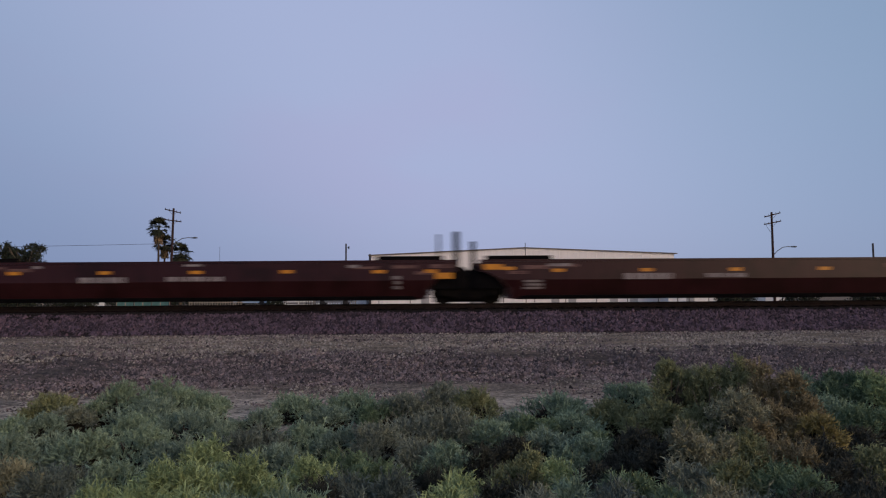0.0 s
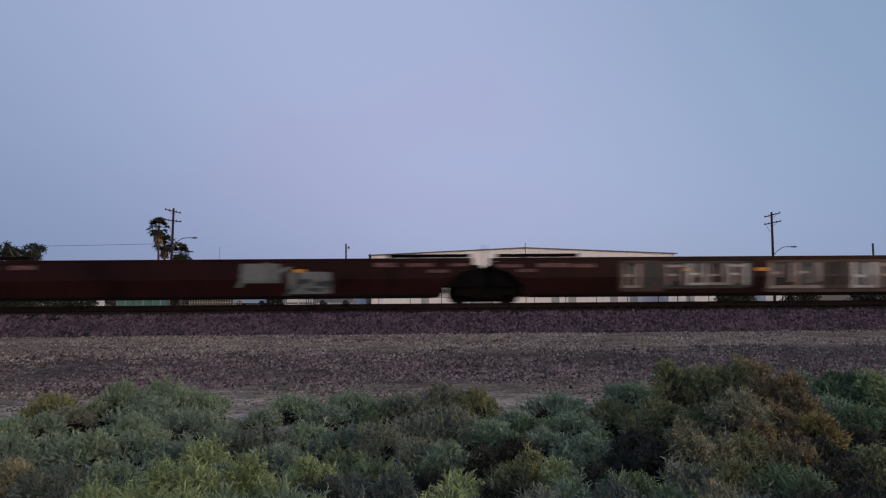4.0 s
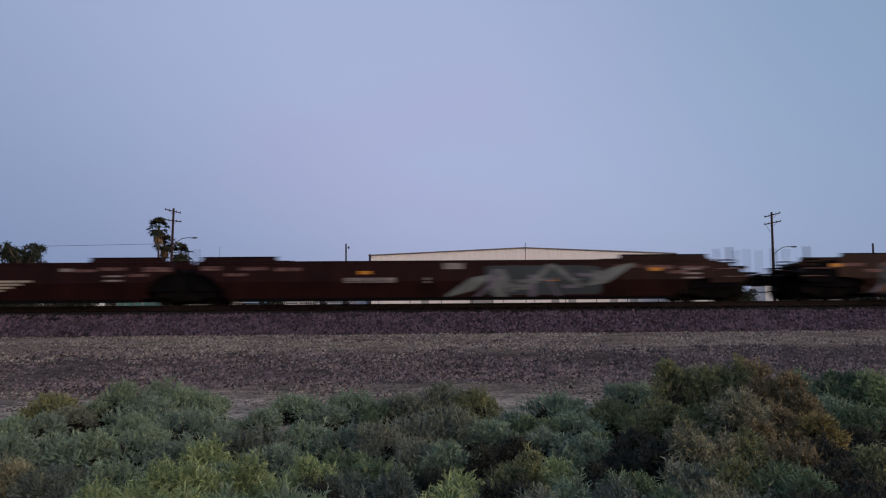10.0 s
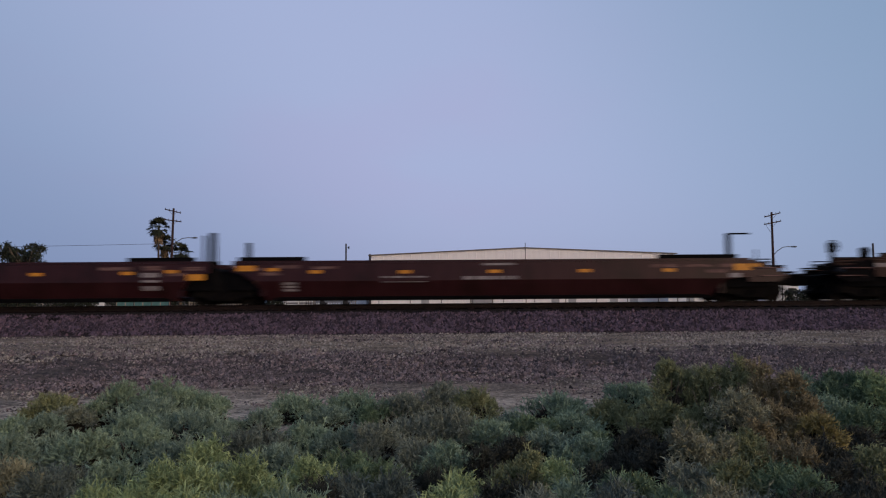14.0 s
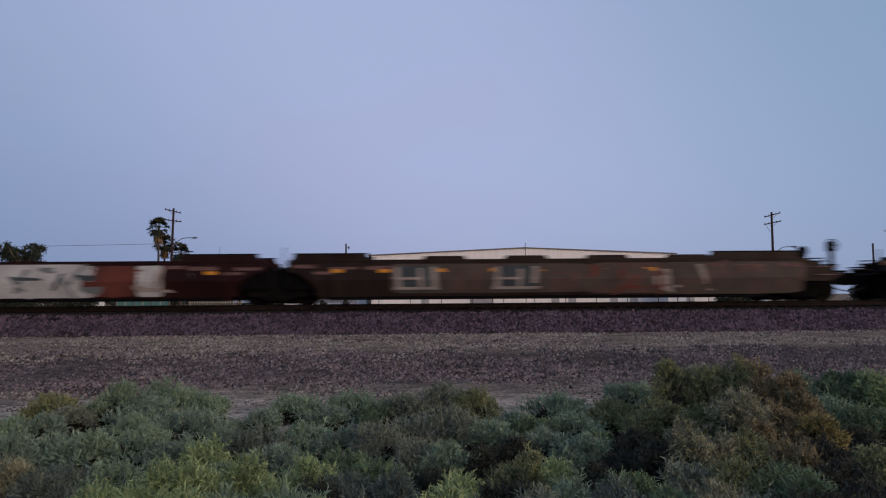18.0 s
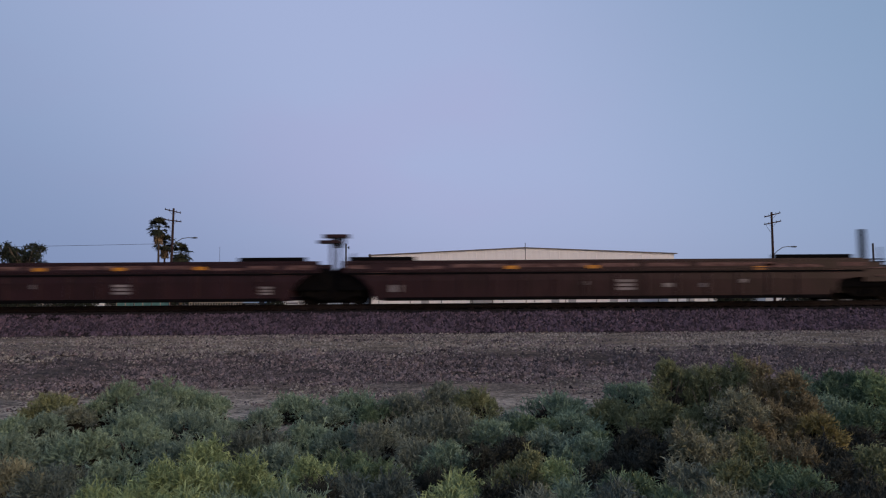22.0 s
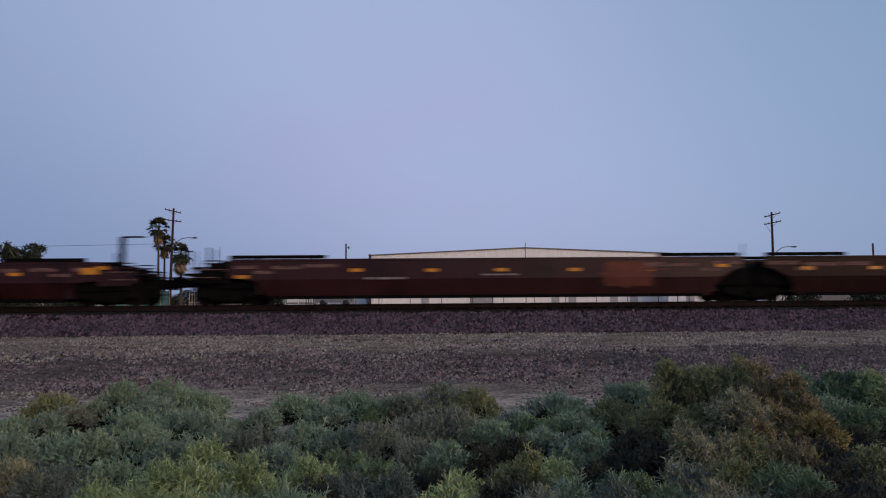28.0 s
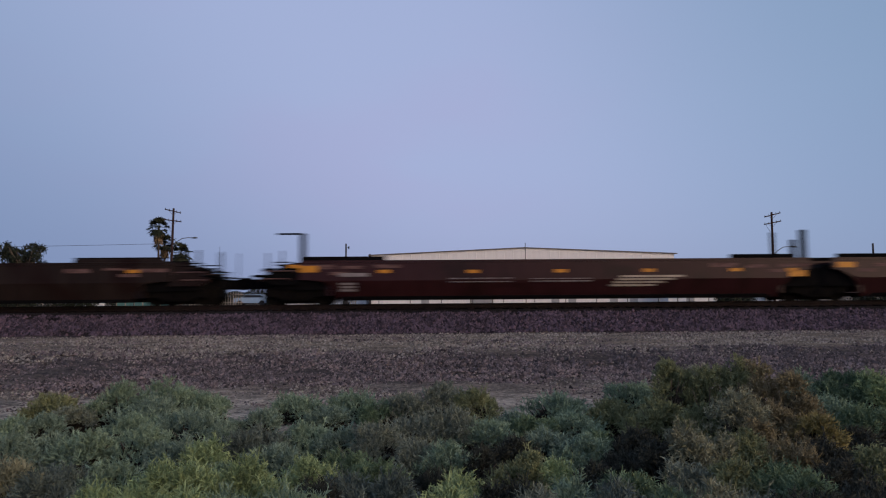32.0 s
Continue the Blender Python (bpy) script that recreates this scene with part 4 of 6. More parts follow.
def marks(unit, x_rear, rows):
    """Reflective tape and stencilled writing as thin plates on the near side."""
    def plate(name, x0, x1, z0, z1, mat, label):
        y = -HALF - 0.006 if z0 > FOLD else -side_y(z0) - 0.008
        bm = bmesh.new()
        top = y if z0 > FOLD or z1 < FOLD else -HALF - 0.008
        if z1 <= FOLD:
            top = -side_y(z1) - 0.008
        loft(bm, [[(x, y, z0), (x, y + 0.006, z0), (x, top + 0.006, z1), (x, top, z1)] for x in (x_rear + x0, x_rear + x1)])
        bmesh.ops.recalc_face_normals(bm, faces=bm.faces[:])
        part(name, bm, mat, unit, label)

    for kind, a, b, low, high in rows:
        low, high = max(low, 0.3), min(high, TOP - 0.01)
        if kind == "y":
            plate("reflector", a, b, low, high, AMBER, "amber reflective tape")
        elif kind == "l":
            # a swept emblem: a wedge of stacked bars
            for i in range(4):
                z0 = low + (high - low) * i / 4
                plate("emblem_bar", a + 0.125 * i, b - 0.35 * (3 - i), z0, z0 + (high - low) * 0.165, CREAM, "cream bar of a swept emblem")
        elif kind == "w" and b - a > 1.2:
            # a line of writing too far gone to read
            x = a
            while x < b - 0.1:
                w = random.uniform(0.12, 0.42)
                plate("stencil", x, min(x + w, b), low, high, CHALK, "worn white stencil bar")
                x += w + 0.07
        elif kind == "W" or (kind == "w" and high - low > 0.25):
            for i in range(3):
                z0 = low + (high - low) * i / 3
                plate("stencil", a + 0.05 * (i % 2), b, z0, z0 + (high - low) * 0.22, CHALK, "worn white stencil bar")
        else:
            plate("stencil", a, b, low, high, CHALK, "worn white stencil bar")


def smudges(unit, b0, b1, style, rng):
    """Rubbed, dusty bars of paint that the end fittings leave along the upper side."""
    def bar(x0, x1, z0, z1):
        bm = bmesh.new()
        box(bm, x0, x1, -HALF - 0.005, -HALF - 0.001, z0, z1)
        part("rubbed_paint", bm, ROSE_DUST, unit, "rubbed dusty paint")

    for base, s in ((b0, 1), (b1, -1)):
        for a, b in ((0.12, 1.05), (1.55, 2.5), (2.75, 3.75)):
            a, b = a + rng.uniform(-0.12, 0.12), b + rng.uniform(-0.2, 0.2)
            z = 1.42 + rng.uniform(-0.05, 0.03)
            bar(min(base + s * a, base + s * b), max(base + s * a, base + s * b), z - rng.uniform(0.05, 0.09), z + rng.uniform(0.03, 0.08))
        a = rng.uniform(0.7, 1.2)
        bar(min(base + s * a, base + s * (a + 0.7)), max(base + s * a, base + s * (a + 0.7)), 1.14, 1.25)
    if style == "ribs":
        x = b0 + 3.9
        while x < b1 - 4.6:
            w = rng.uniform(0.6, 1.6)
            bar(x, x + w, 1.40, 1.53)
            x += w + rng.uniform(0.03, 0.4)


def blob(unit, cx, cz, rx, rz, lift, tone, rng, wave=0.25, square=0.6, n=14):
    """One flat splash of paint with an uneven outline, lying on the side of the well."""
    ph = [rng.uniform(0, 6.28) for _ in range(3)]
    bm = bmesh.new()
    vs = []
    for k in range(n):
        a = 2 * math.pi * k / n
        w = 1 + wave * (math.sin(2 * a + ph[0]) * 0.5 + math.sin(3 * a + ph[1]) * 0.4 + math.sin(5 * a + ph[2]) * 0.3)
        ex = abs(math.cos(a)) ** square * math.copysign(1, math.cos(a))
        ez = abs(math.sin(a)) ** square * math.copysign(1, math.sin(a))
        vs.append((cx + rx * w * ex, 0, min(max(cz + rz * w * ez, 0.34), TOP - 0.02)))
    f = bm.faces.new([bm.verts.new(p) for p in vs])
    f.normal_update()
    if f.normal.y > 0:
        f.normal_flip()
    bmesh.ops.bisect_plane(bm, geom=bm.verts[:] + bm.edges[:] + bm.faces[:], plane_co=(0, 0, FOLD), plane_no=(0, 0, 1))
    for v in bm.verts:
        v.co.y = -side_y(v.co.z) - lift
    part("graffiti", bm, SPRAY[tone], unit, f"{tone} sprayed graffiti shape")


def patch(unit, points, lift, tone):
    """A flat sprayed shape with straight edges, bent over the fold of the well's side."""
    bm = bmesh.new()
    f = bm.faces.new([bm.verts.new((x, 0, min(max(z, 0.34), TOP - 0.02))) for x, z in points])
    f.normal_update()
    if f.normal.y > 0:
        f.normal_flip()
    bmesh.ops.bisect_plane(bm, geom=bm.verts[:] + bm.edges[:] + bm.faces[:], plane_co=(0, 0, FOLD), plane_no=(0, 0, 1))
    for v in bm.verts:
        v.co.y = -side_y(v.co.z) - lift
    part("graffiti", bm, SPRAY[tone], unit, f"{tone} sprayed graffiti bar")


def cells(unit, a, b, low, high, count, cols, rng):
    """A row of tall sprayed characters past reading: a dark body each, with pale upright and level bars on it."""
    w, h = (b - a) / count, high - low
    for i in range(count):
        x0, x1 = a + w * (i + 0.06), a + w * (i + 0.94)
        k, t = rng.uniform(-0.06, 0.06) * w, w * rng.uniform(0.12, 0.17)
        fill, edge = cols[0::2][i % len(cols[0::2])], cols[1::2][i % len(cols[1::2])]
        patch(unit, [(x0, low + 0.05 * h), (x1, low + 0.03 * h), (x1 + k, high - 0.03 * h), (x0 + k, high - 0.05 * h)], 0.0195, fill)
        bars = [(x0, x0 + t, low + 0.08 * h, high - 0.06 * h)]
        c = x0 + (x1 - x0) * rng.uniform(0.4, 0.55)
        bars.append((c, c + t * 0.7, low + rng.uniform(0.1, 0.45) * h, high - rng.uniform(0.06, 0.2) * h))
        bars.append((x1 - t, x1, low + rng.choice((0.08, 0.3)) * h, high - 0.06 * h))
        z = rng.choice((0.08, 0.8))
        bars.append((x0 - 0.03 * w, x1 + 0.03 * w, low + z * h, low + (z + 0.1) * h))
        z = rng.uniform(0.38, 0.6)
        bars.append((x0, c, low + z * h, low + (z + 0.09) * h))
        if len(cols) == 2:
            # plain pillars
            bars = [(x0, x0 + w * rng.uniform(0.34, 0.46), low + 0.04 * h, high - 0.03 * h), (x0, x1, low + 0.05 * h, low + 0.14 * h)]
        for n, (p, q, r, u) in enumerate(bars):
            e = rng.uniform(-0.04, 0.04) * w
            patch(unit, [(p, r), (q, r), (q + k + e, u), (p + k - e, u)], 0.021 + 0.0012 * n, edge)


def sweep(unit, x0, x1, z0, z1, thick, tone, lift=0.02):
    """A long pointed stroke."""
    patch(unit, [(x0, z0), (x0 + 0.45 * (x1 - x0), z0 + 0.45 * (z1 - z0) - thick / 2), (x1, z1 - thick * 0.1), (x1, z1 + thick * 0.1),
                 (x0 + 0.5 * (x1 - x0), z0 + 0.5 * (z1 - z0) + thick / 2)], lift, tone)


def graffiti(unit, x_rear, rows, seed):
    """Sprayed pieces; a number after the colours makes a row of that many characters instead of loose strokes."""
    rng = random.Random(seed)
    for a, b, low, high, ground, strokes, *count in rows:
        cols = strokes.split()
        cz = (low + high) / 2
        if ground == "sweep":
            sweep(unit, x_rear + a, x_rear + b, low, high, count[0], cols[0])
            continue
        blob(unit, x_rear + (a + b) / 2, cz, (b - a) / 2, (high - low) / 2, 0.004, ground, rng, 0.03, 0.14, 40)
        if count:
            cells(unit, x_rear + a + 0.08, x_rear + b - 0.08, low + 0.05, high - 0.04, count[0], cols, rng)
            continue
        n = max(5, int((b - a) * 4.5))
        for i in range(n):
            x = x_rear + a + (b - a) * (i + rng.uniform(0.2, 0.8)) / n
            z = cz + rng.uniform(-0.34, 0.34) * (high - low)
            form = rng.random()
            if form < 0.45:
                w, h, k = rng.uniform(0.06, 0.14), rng.uniform(0.22, 0.42) * (high - low), rng.uniform(-0.45, 0.45)
                patch(unit, [(x - w - k, z - h), (x + w - k, z - h), (x + w + k, z + h), (x - w + k, z + h)], 0.008 + 0.0012 * (i % 9), rng.choice(cols))
                continue
            if form < 0.7:
                rx, rz = rng.uniform(0.25, 0.6), rng.uniform(0.05, 0.11) * (high - low)
            else:
                rx, rz = rng.uniform(0.12, 0.36), rng.uniform(0.10, 0.32) * (high - low)
            blob(unit, x, z, rx, rz, 0.008 + 0.0012 * (i % 9), rng.choice(cols), rng, 0.45)


def top_fittings(unit, b0, b1, style, c0, c1, paint):
    """The raised pieces along the top edge: solid guards, bars, open handrails or short covers."""
    def plate(name, x0, x1, z1, mat, y=-HALF):
        bm = bmesh.new()
        v = [(x0 + 0.25, TOP + 0.08), (x0 + 0.35, z1), (x1 - 0.35, z1), (x1 - 0.25, TOP + 0.08)]
        loft(bm, [[(x, yy, z) for x, z in v] for yy in (y, y + 0.14)])
        bmesh.ops.recalc_face_normals(bm, faces=bm.faces[:])
        part(name, bm, mat, unit)

    def bar(name, x0, x1, z, post, mat, y=-HALF + 0.02):
        bm = bmesh.new()
        box(bm, x0, x1, y, y + 0.07, z - 0.075, z + 0.045)
        x = x0 + 0.04
        while x <= x1:
            box(bm, x - 0.055, x + 0.055, y + 0.005, y + 0.065, TOP + 0.06, z - 0.07)
            x += post
        part(name, bm, mat, unit)

    spans = [(b0 - 0.1, b0 + (3.7 if c0 else 3.2)), (b1 - (3.7 if c1 else 3.2), b1 + 0.1)]
    for far in (False, True):
        y = HALF - 0.14 if far else -HALF
        for x0, x1 in spans:
            if style in ("guards", "covers"):
                up = 0.28 if LEAN == 0.24 else 0.21
                plate("end_guard", x0, x1, TOP + up, paint, y)
                bm = bmesh.new()
                box(bm, x0 + 0.3, x1 - 0.3, y - 0.01, y + 0.15, TOP + up + 0.004, TOP + up + 0.04)
                part("guard_cap", bm, BLACK, unit, "black guard cap")
            elif style in ("bars", "ribs"):
                bm = bmesh.new()
                box(bm, x0 + 0.3, x1 - 0.6, y, y + 0.14, TOP + 0.078, TOP + 0.215)
                bmesh.ops.bevel(bm, geom=bm.edges[:], offset=0.02, segments=1)
                part("top_bar", bm, BLACK, unit, "black top guide bar")
            else:
                bar("handrail", x0 + 0.12, x1 - 0.2, TOP + 0.17, 1.0, BLACK, y + 0.04)
        if style in ("covers", "mixed") and c1:
            x = b0 + 4.6
            while x < b1 - 4.6:
                plate("cover", x, x + 2.1, TOP + 0.2, paint, y)
                x += 2.95


def post(unit, x, y, z1, r, wheel=0.0, arm=0.0):
    """A hand-brake mast or grab post, with its wheel or top arm."""
    bm = bmesh.new()
    tube(bm, [(x, y, 0.9), (x, y, z1)], r, 6)
    if wheel:
        ring = [(x + wheel * math.cos(a), y - 0.08, z1 + wheel * math.sin(a)) for a in (2 * math.pi * k / 14 for k in range(15))]
        tube(bm, ring, 0.025, 5)
        for k in range(3):
            a = 2 * math.pi * k / 3
            tube(bm, [(x, y - 0.08, z1), (x + wheel * math.cos(a), y - 0.08, z1 + wheel * math.sin(a))], 0.02, 4)
        box(bm, x - 0.13, x + 0.13, y - 0.06, y + 0.1, z1 - 0.22, z1 + 0.14)
    if arm:
        box(bm, min(x, x + arm), max(x, x + arm), y - 0.05, y + 0.05, z1 - 0.03, z1 + 0.03)
    part("brake_mast" if wheel else "grab_post", bm, BLACK, unit)


def unit_end(unit, joint, body, coupled, style, paint, brake):
    """What lies between the end of a well and its joint: sloped deck, steps, rails, coupler."""
    s = 1 if joint > body else -1
    bm = bmesh.new()
    far = joint - s * (0.6 if coupled else 0.02)
    secs = []
    for x, w, z0, z1 in ((body - s * (1.35 if coupled else 1.0), 1.22, 0.62, 1.5), (body, 1.24, 0.62, 1.42), (body + s * 0.55 * abs(far - body), 1.2, 0.66, 1.12 if coupled else 1.42),
                         (far, 0.4 if coupled else 1.1, 0.7 if coupled else 0.5, 1.04 if coupled else 1.28)):
        secs.append([(x, -w, z0), (x, w, z0), (x, w, z1), (x, -w, z1)])
    loft(bm, secs)
    bmesh.ops.recalc_face_normals(bm, faces=bm.faces[:])
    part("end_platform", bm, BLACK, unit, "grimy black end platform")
    bm = bmesh.new()
    box(bm, min(body - s * 1.0, body - s * 1.1), max(body - s * 1.0, body - s * 1.1), -1.33, 1.33, 0.4, 1.57)
    part("bulkhead", bm, paint, unit)
    if coupled:
        bm = bmesh.new()
        box(bm, min(far - s * 0.1, joint - s * 0.2), max(far - s * 0.1, joint - s * 0.2), -0.16, 0.16, 0.68, 1.04)
        box(bm, min(joint - s * 0.22, joint + s * 0.05), max(joint - s * 0.22, joint + s * 0.05), -0.22, 0.22, 0.66, 1.1)
        bmesh.ops.bevel(bm, geom=bm.edges[:], offset=0.04, segments=2)
        part("coupler", bm, IRON, unit, "cast-iron knuckle coupler")
        bm = bmesh.new()
        tube(bm, [(joint - s * 0.8, -0.3, 0.78), (joint - s * 0.5, -0.32, 0.52), (joint - s * 0.1, -0.25, 0.42), (joint, -0.22, 0.44)], 0.025, 6)
        part("air_hose", bm, RUBBER, unit)
        bm = bmesh.new()
        tube(bm, [(joint - s * 1.3, 0.3, 1.12), (joint - s * 0.75, 0.42, 1.16), (joint - s * 0.42, 0.46, 1.1)], 0.022, 5)
        part("uncoupling_lever", bm, BLACK, unit)
        for y in (-1.36, 1.30):
            # stepped side plate that carries the climb from the coupler up to the top of the well
            outline = [(2.34, 1.6), (2.0, 1.6), (2.0, 1.5), (1.62, 1.5), (1.62, 1.34), (1.2, 1.34), (1.2, 1.14), (0.95, 1.1), (0.95, 0.97), (1.3, 0.8), (2.34, 0.8)]
            bm = bmesh.new()
            loft(bm, [[(joint - s * u, yy, z) for u, z in outline] for yy in (y, y + 0.06)])
            bmesh.ops.recalc_face_normals(bm, faces=bm.faces[:])
            part("end_plate", bm, paint if s > 0 else BLACK, unit)
            for u0, u1, z in ((1.45, 2.1, 1.54), (1.0, 1.72, 1.4), (0.62, 1.3, 1.17)):
                bm = bmesh.new()
                box(bm, min(joint - s * u0, joint - s * u1), max(joint - s * u0, joint - s * u1), min(y, 0.7 * y), max(y, 0.7 * y) + 0.06, z - 0.035, z)
                bmesh.ops.bevel(bm, geom=bm.edges[:], offset=0.008, segments=1)
                part("step", bm, BLACK, unit)
            for u0, u1, z in ((1.05, 2.2, 1.3), (0.98, 1.9, 1.02)):
                bm = bmesh.new()
                tube(bm, [(joint - s * u0, y - 0.05, z - 0.08), (joint - s * u0, y - 0.06, z), (joint - s * u1, y - 0.06, z), (joint - s * u1, y - 0.05, z - 0.08)], 0.018, 5)
                part("grab_iron", bm, ROSE_DUST, unit, "dusty grab iron")
        bm = bmesh.new()
        xa, xb = joint - s * 1.95, joint - s * 0.85
        for y in (-0.95, 0.95):
            tube(bm, [(xa, y, 1.2), (xa, y, 1.64), (joint - s * 1.3, y, 1.64), (joint - s * 1.2, y, 1.36), (xb, y, 1.36), (xb, y, 0.98)], 0.026, 5)
        tube(bm, [(xb, -0.95, 1.36), (xb, 0.95, 1.36)], 0.022, 5)
        part("end_handrail", bm, BLACK, unit)
        bm = bmesh.new()
        box(bm, min(joint - s * 0.5, xa), max(joint - s * 0.5, xa), -1.12, -0.5, 1.1, 1.14)
        part("walkway", bm, BLACK, unit)
    if style == "bars":
        if coupled and s > 0:
            post(unit, joint - 2.3, 0.4, 2.72, 0.11, arm=0.85)
            post(unit, joint - 1.9, -1.0, 2.0, 0.03)
        elif coupled:
            post(unit, joint + 2.3, -0.7, 2.70, 0.12, arm=-0.95)
            post(unit, joint + 1.6, -1.0, 2.05, 0.03)
            post(unit, joint + 1.0, -0.7, 2.0, 0.03)
        elif s > 0:
            post(unit, joint - 0.42, -1.0, 2.72, 0.13)
            post(unit, joint - 1.05, 0.0, 2.72, 0.06)
        else:
            post(unit, joint + 0.33, 1.1, 2.52, 0.11)
    elif style == "ribs":
        if not coupled and s > 0:
            post(unit, body + 0.6, -0.6, 2.42, 0.05, wheel=0.2)
            bm = bmesh.new()
            box(bm, body + 0.05, body + 0.98, -0.95, -0.45, 2.56, 2.68)
            box(bm, body + 0.3, body + 0.42, -0.75, -0.65, 1.1, 2.555)
            box(bm, body - 0.15, body + 0.7, -0.95, -0.45, 2.36, 2.46)
            part("brake_platform", bm, paint, unit, "raised brake platform")
            post(unit, body + 1.1, -0.5, 2.0, 0.04)
        elif coupled:
            post(unit, body + s * 0.1, -1.1, 2.74, 0.12)
            post(unit, body + s * 0.9, -0.9, 2.1, 0.03)
    elif brake:
        post(unit, joint - s * 1.0, -0.95, 2.12, 0.09, wheel=0.22)
        post(unit, joint - s * 2.15, -1.05, 1.9, 0.1, wheel=0.17)
    elif coupled:
        post(unit, joint - s * 1.45, -0.95, 2.12, 0.045)
        post(unit, joint - s * 1.15, 0.9, 2.18, 0.03)
        post(unit, joint - s * 0.75, -0.8, 2.05, 0.02)
        post(unit, joint - s * 0.45, 0.7, 2.1, 0.02)
    elif s > 0:
        post(unit, body + 0.5, -0.4, 2.2, 0.022)


def build_car(i):
    global LEAN
    style, paint, words = CARS[i]
    LEAN = {"bars": 0.45, "ribs": 0.06, "covers": 0.24}.get(style, 0.25)
    j = JOINTS[3 * i:3 * i + 4]
    mid = (j[0] + j[3]) / 2
    car = tagged(new("well_car"), f"empty {words} three-unit railway well car on the track", "railway wagon", "cars of the train")
    car.location = (mid, TRACK_Y, RAIL_Z)
    joints = [x - mid for x in j]
    for k, letter in enumerate("abc"):
        front, rear = joints[k], joints[k + 1]
        c1, c0 = k == 0, k == 2
        b1 = front - (2.3 if c1 else 0.42)
        b0 = rear + (2.3 if c0 else 0.42)
        st = style
        if style == "mixed":
            st = "mixed" if k == 0 else "rails"
        elif style == "covers":
            st = "covers" if k == 0 else "guards"
        coat = paint
        if (i, k) in ((4, 2), (7, 2)):
            coat = MAROON
        elif i == 5 and k > 0:
            coat = BROWN
        bm = bmesh.new()
        box(bm, b0 + 1.6, b1 - 1.6, -1.24, 1.24, LOW + 0.06, LOW + 0.12)
        for x in np.arange(b0 + 2.5, b1 - 2, 2.4):
            box(bm, x - 0.08, x + 0.08, -1.24, 1.24, LOW - 0.02, LOW + 0.057)
        unit = part("well_unit", bm, BLACK, car, f"{words} well unit")
        unit.location = (0, 0, {"rails": -0.01, "mixed": -0.01, "covers": -0.055, "bars": -0.075}.get(style, -0.095))
        cuts = (1.4 if c0 else 1.15, 1.4 if c1 else 1.15)
        wall(unit, b0, b1, True, coat, style == "ribs", *cuts, c0, c1)
        wall(unit, b0, b1, False, coat, False, *cuts, c0, c1)
        top_fittings(unit, b0, b1, st, c0, c1, coat)
        unit_end(unit, front, b1, c1, st, coat, c1 and i in (2, 5, 7))
        unit_end(unit, rear, b0, c0, st, coat, c0 and i in (1, 3))
        key = f"{i}{letter}"
        if style == "bars" and k:
            marks(unit, b1, [("y", -0.78, -0.16, 0.98, 1.2)])
        if style == "bars" and not k:
            marks(unit, b1, [("y", -0.62, 0.0, 1.22, 1.46)])
        if style == "bars" and k == 2:
            marks(unit, b0, [("y", 0.0, 0.66, 1.24, 1.48)])
        if style == "bars" and k < 2:
            marks(unit, b0, [("y", 0.14, 0.82, 1.3, 1.5)])
        smudges(unit, b0, b1, style, random.Random(500 + 10 * i + k))
        marks(unit, rear, MARKS.get(key, []))
        graffiti(unit, rear, GRAFFITI.get(key, []), 10 * i + k)
    truck = build_truck(car)
    truck.location = (joints[0] - 2.15, 0, 0)
    for x in (joints[1], joints[2], joints[3] + 2.15):
        t2 = again(truck, car, x, 0, 0)
        for c in truck.children:
            o = again(c, t2, *c.location)
            tagged(o, c.get("label", ""))
        tagged(t2, truck["label"])
    return car, mid


TRAIN = [build_car(i) for i in range(len(CARS))]


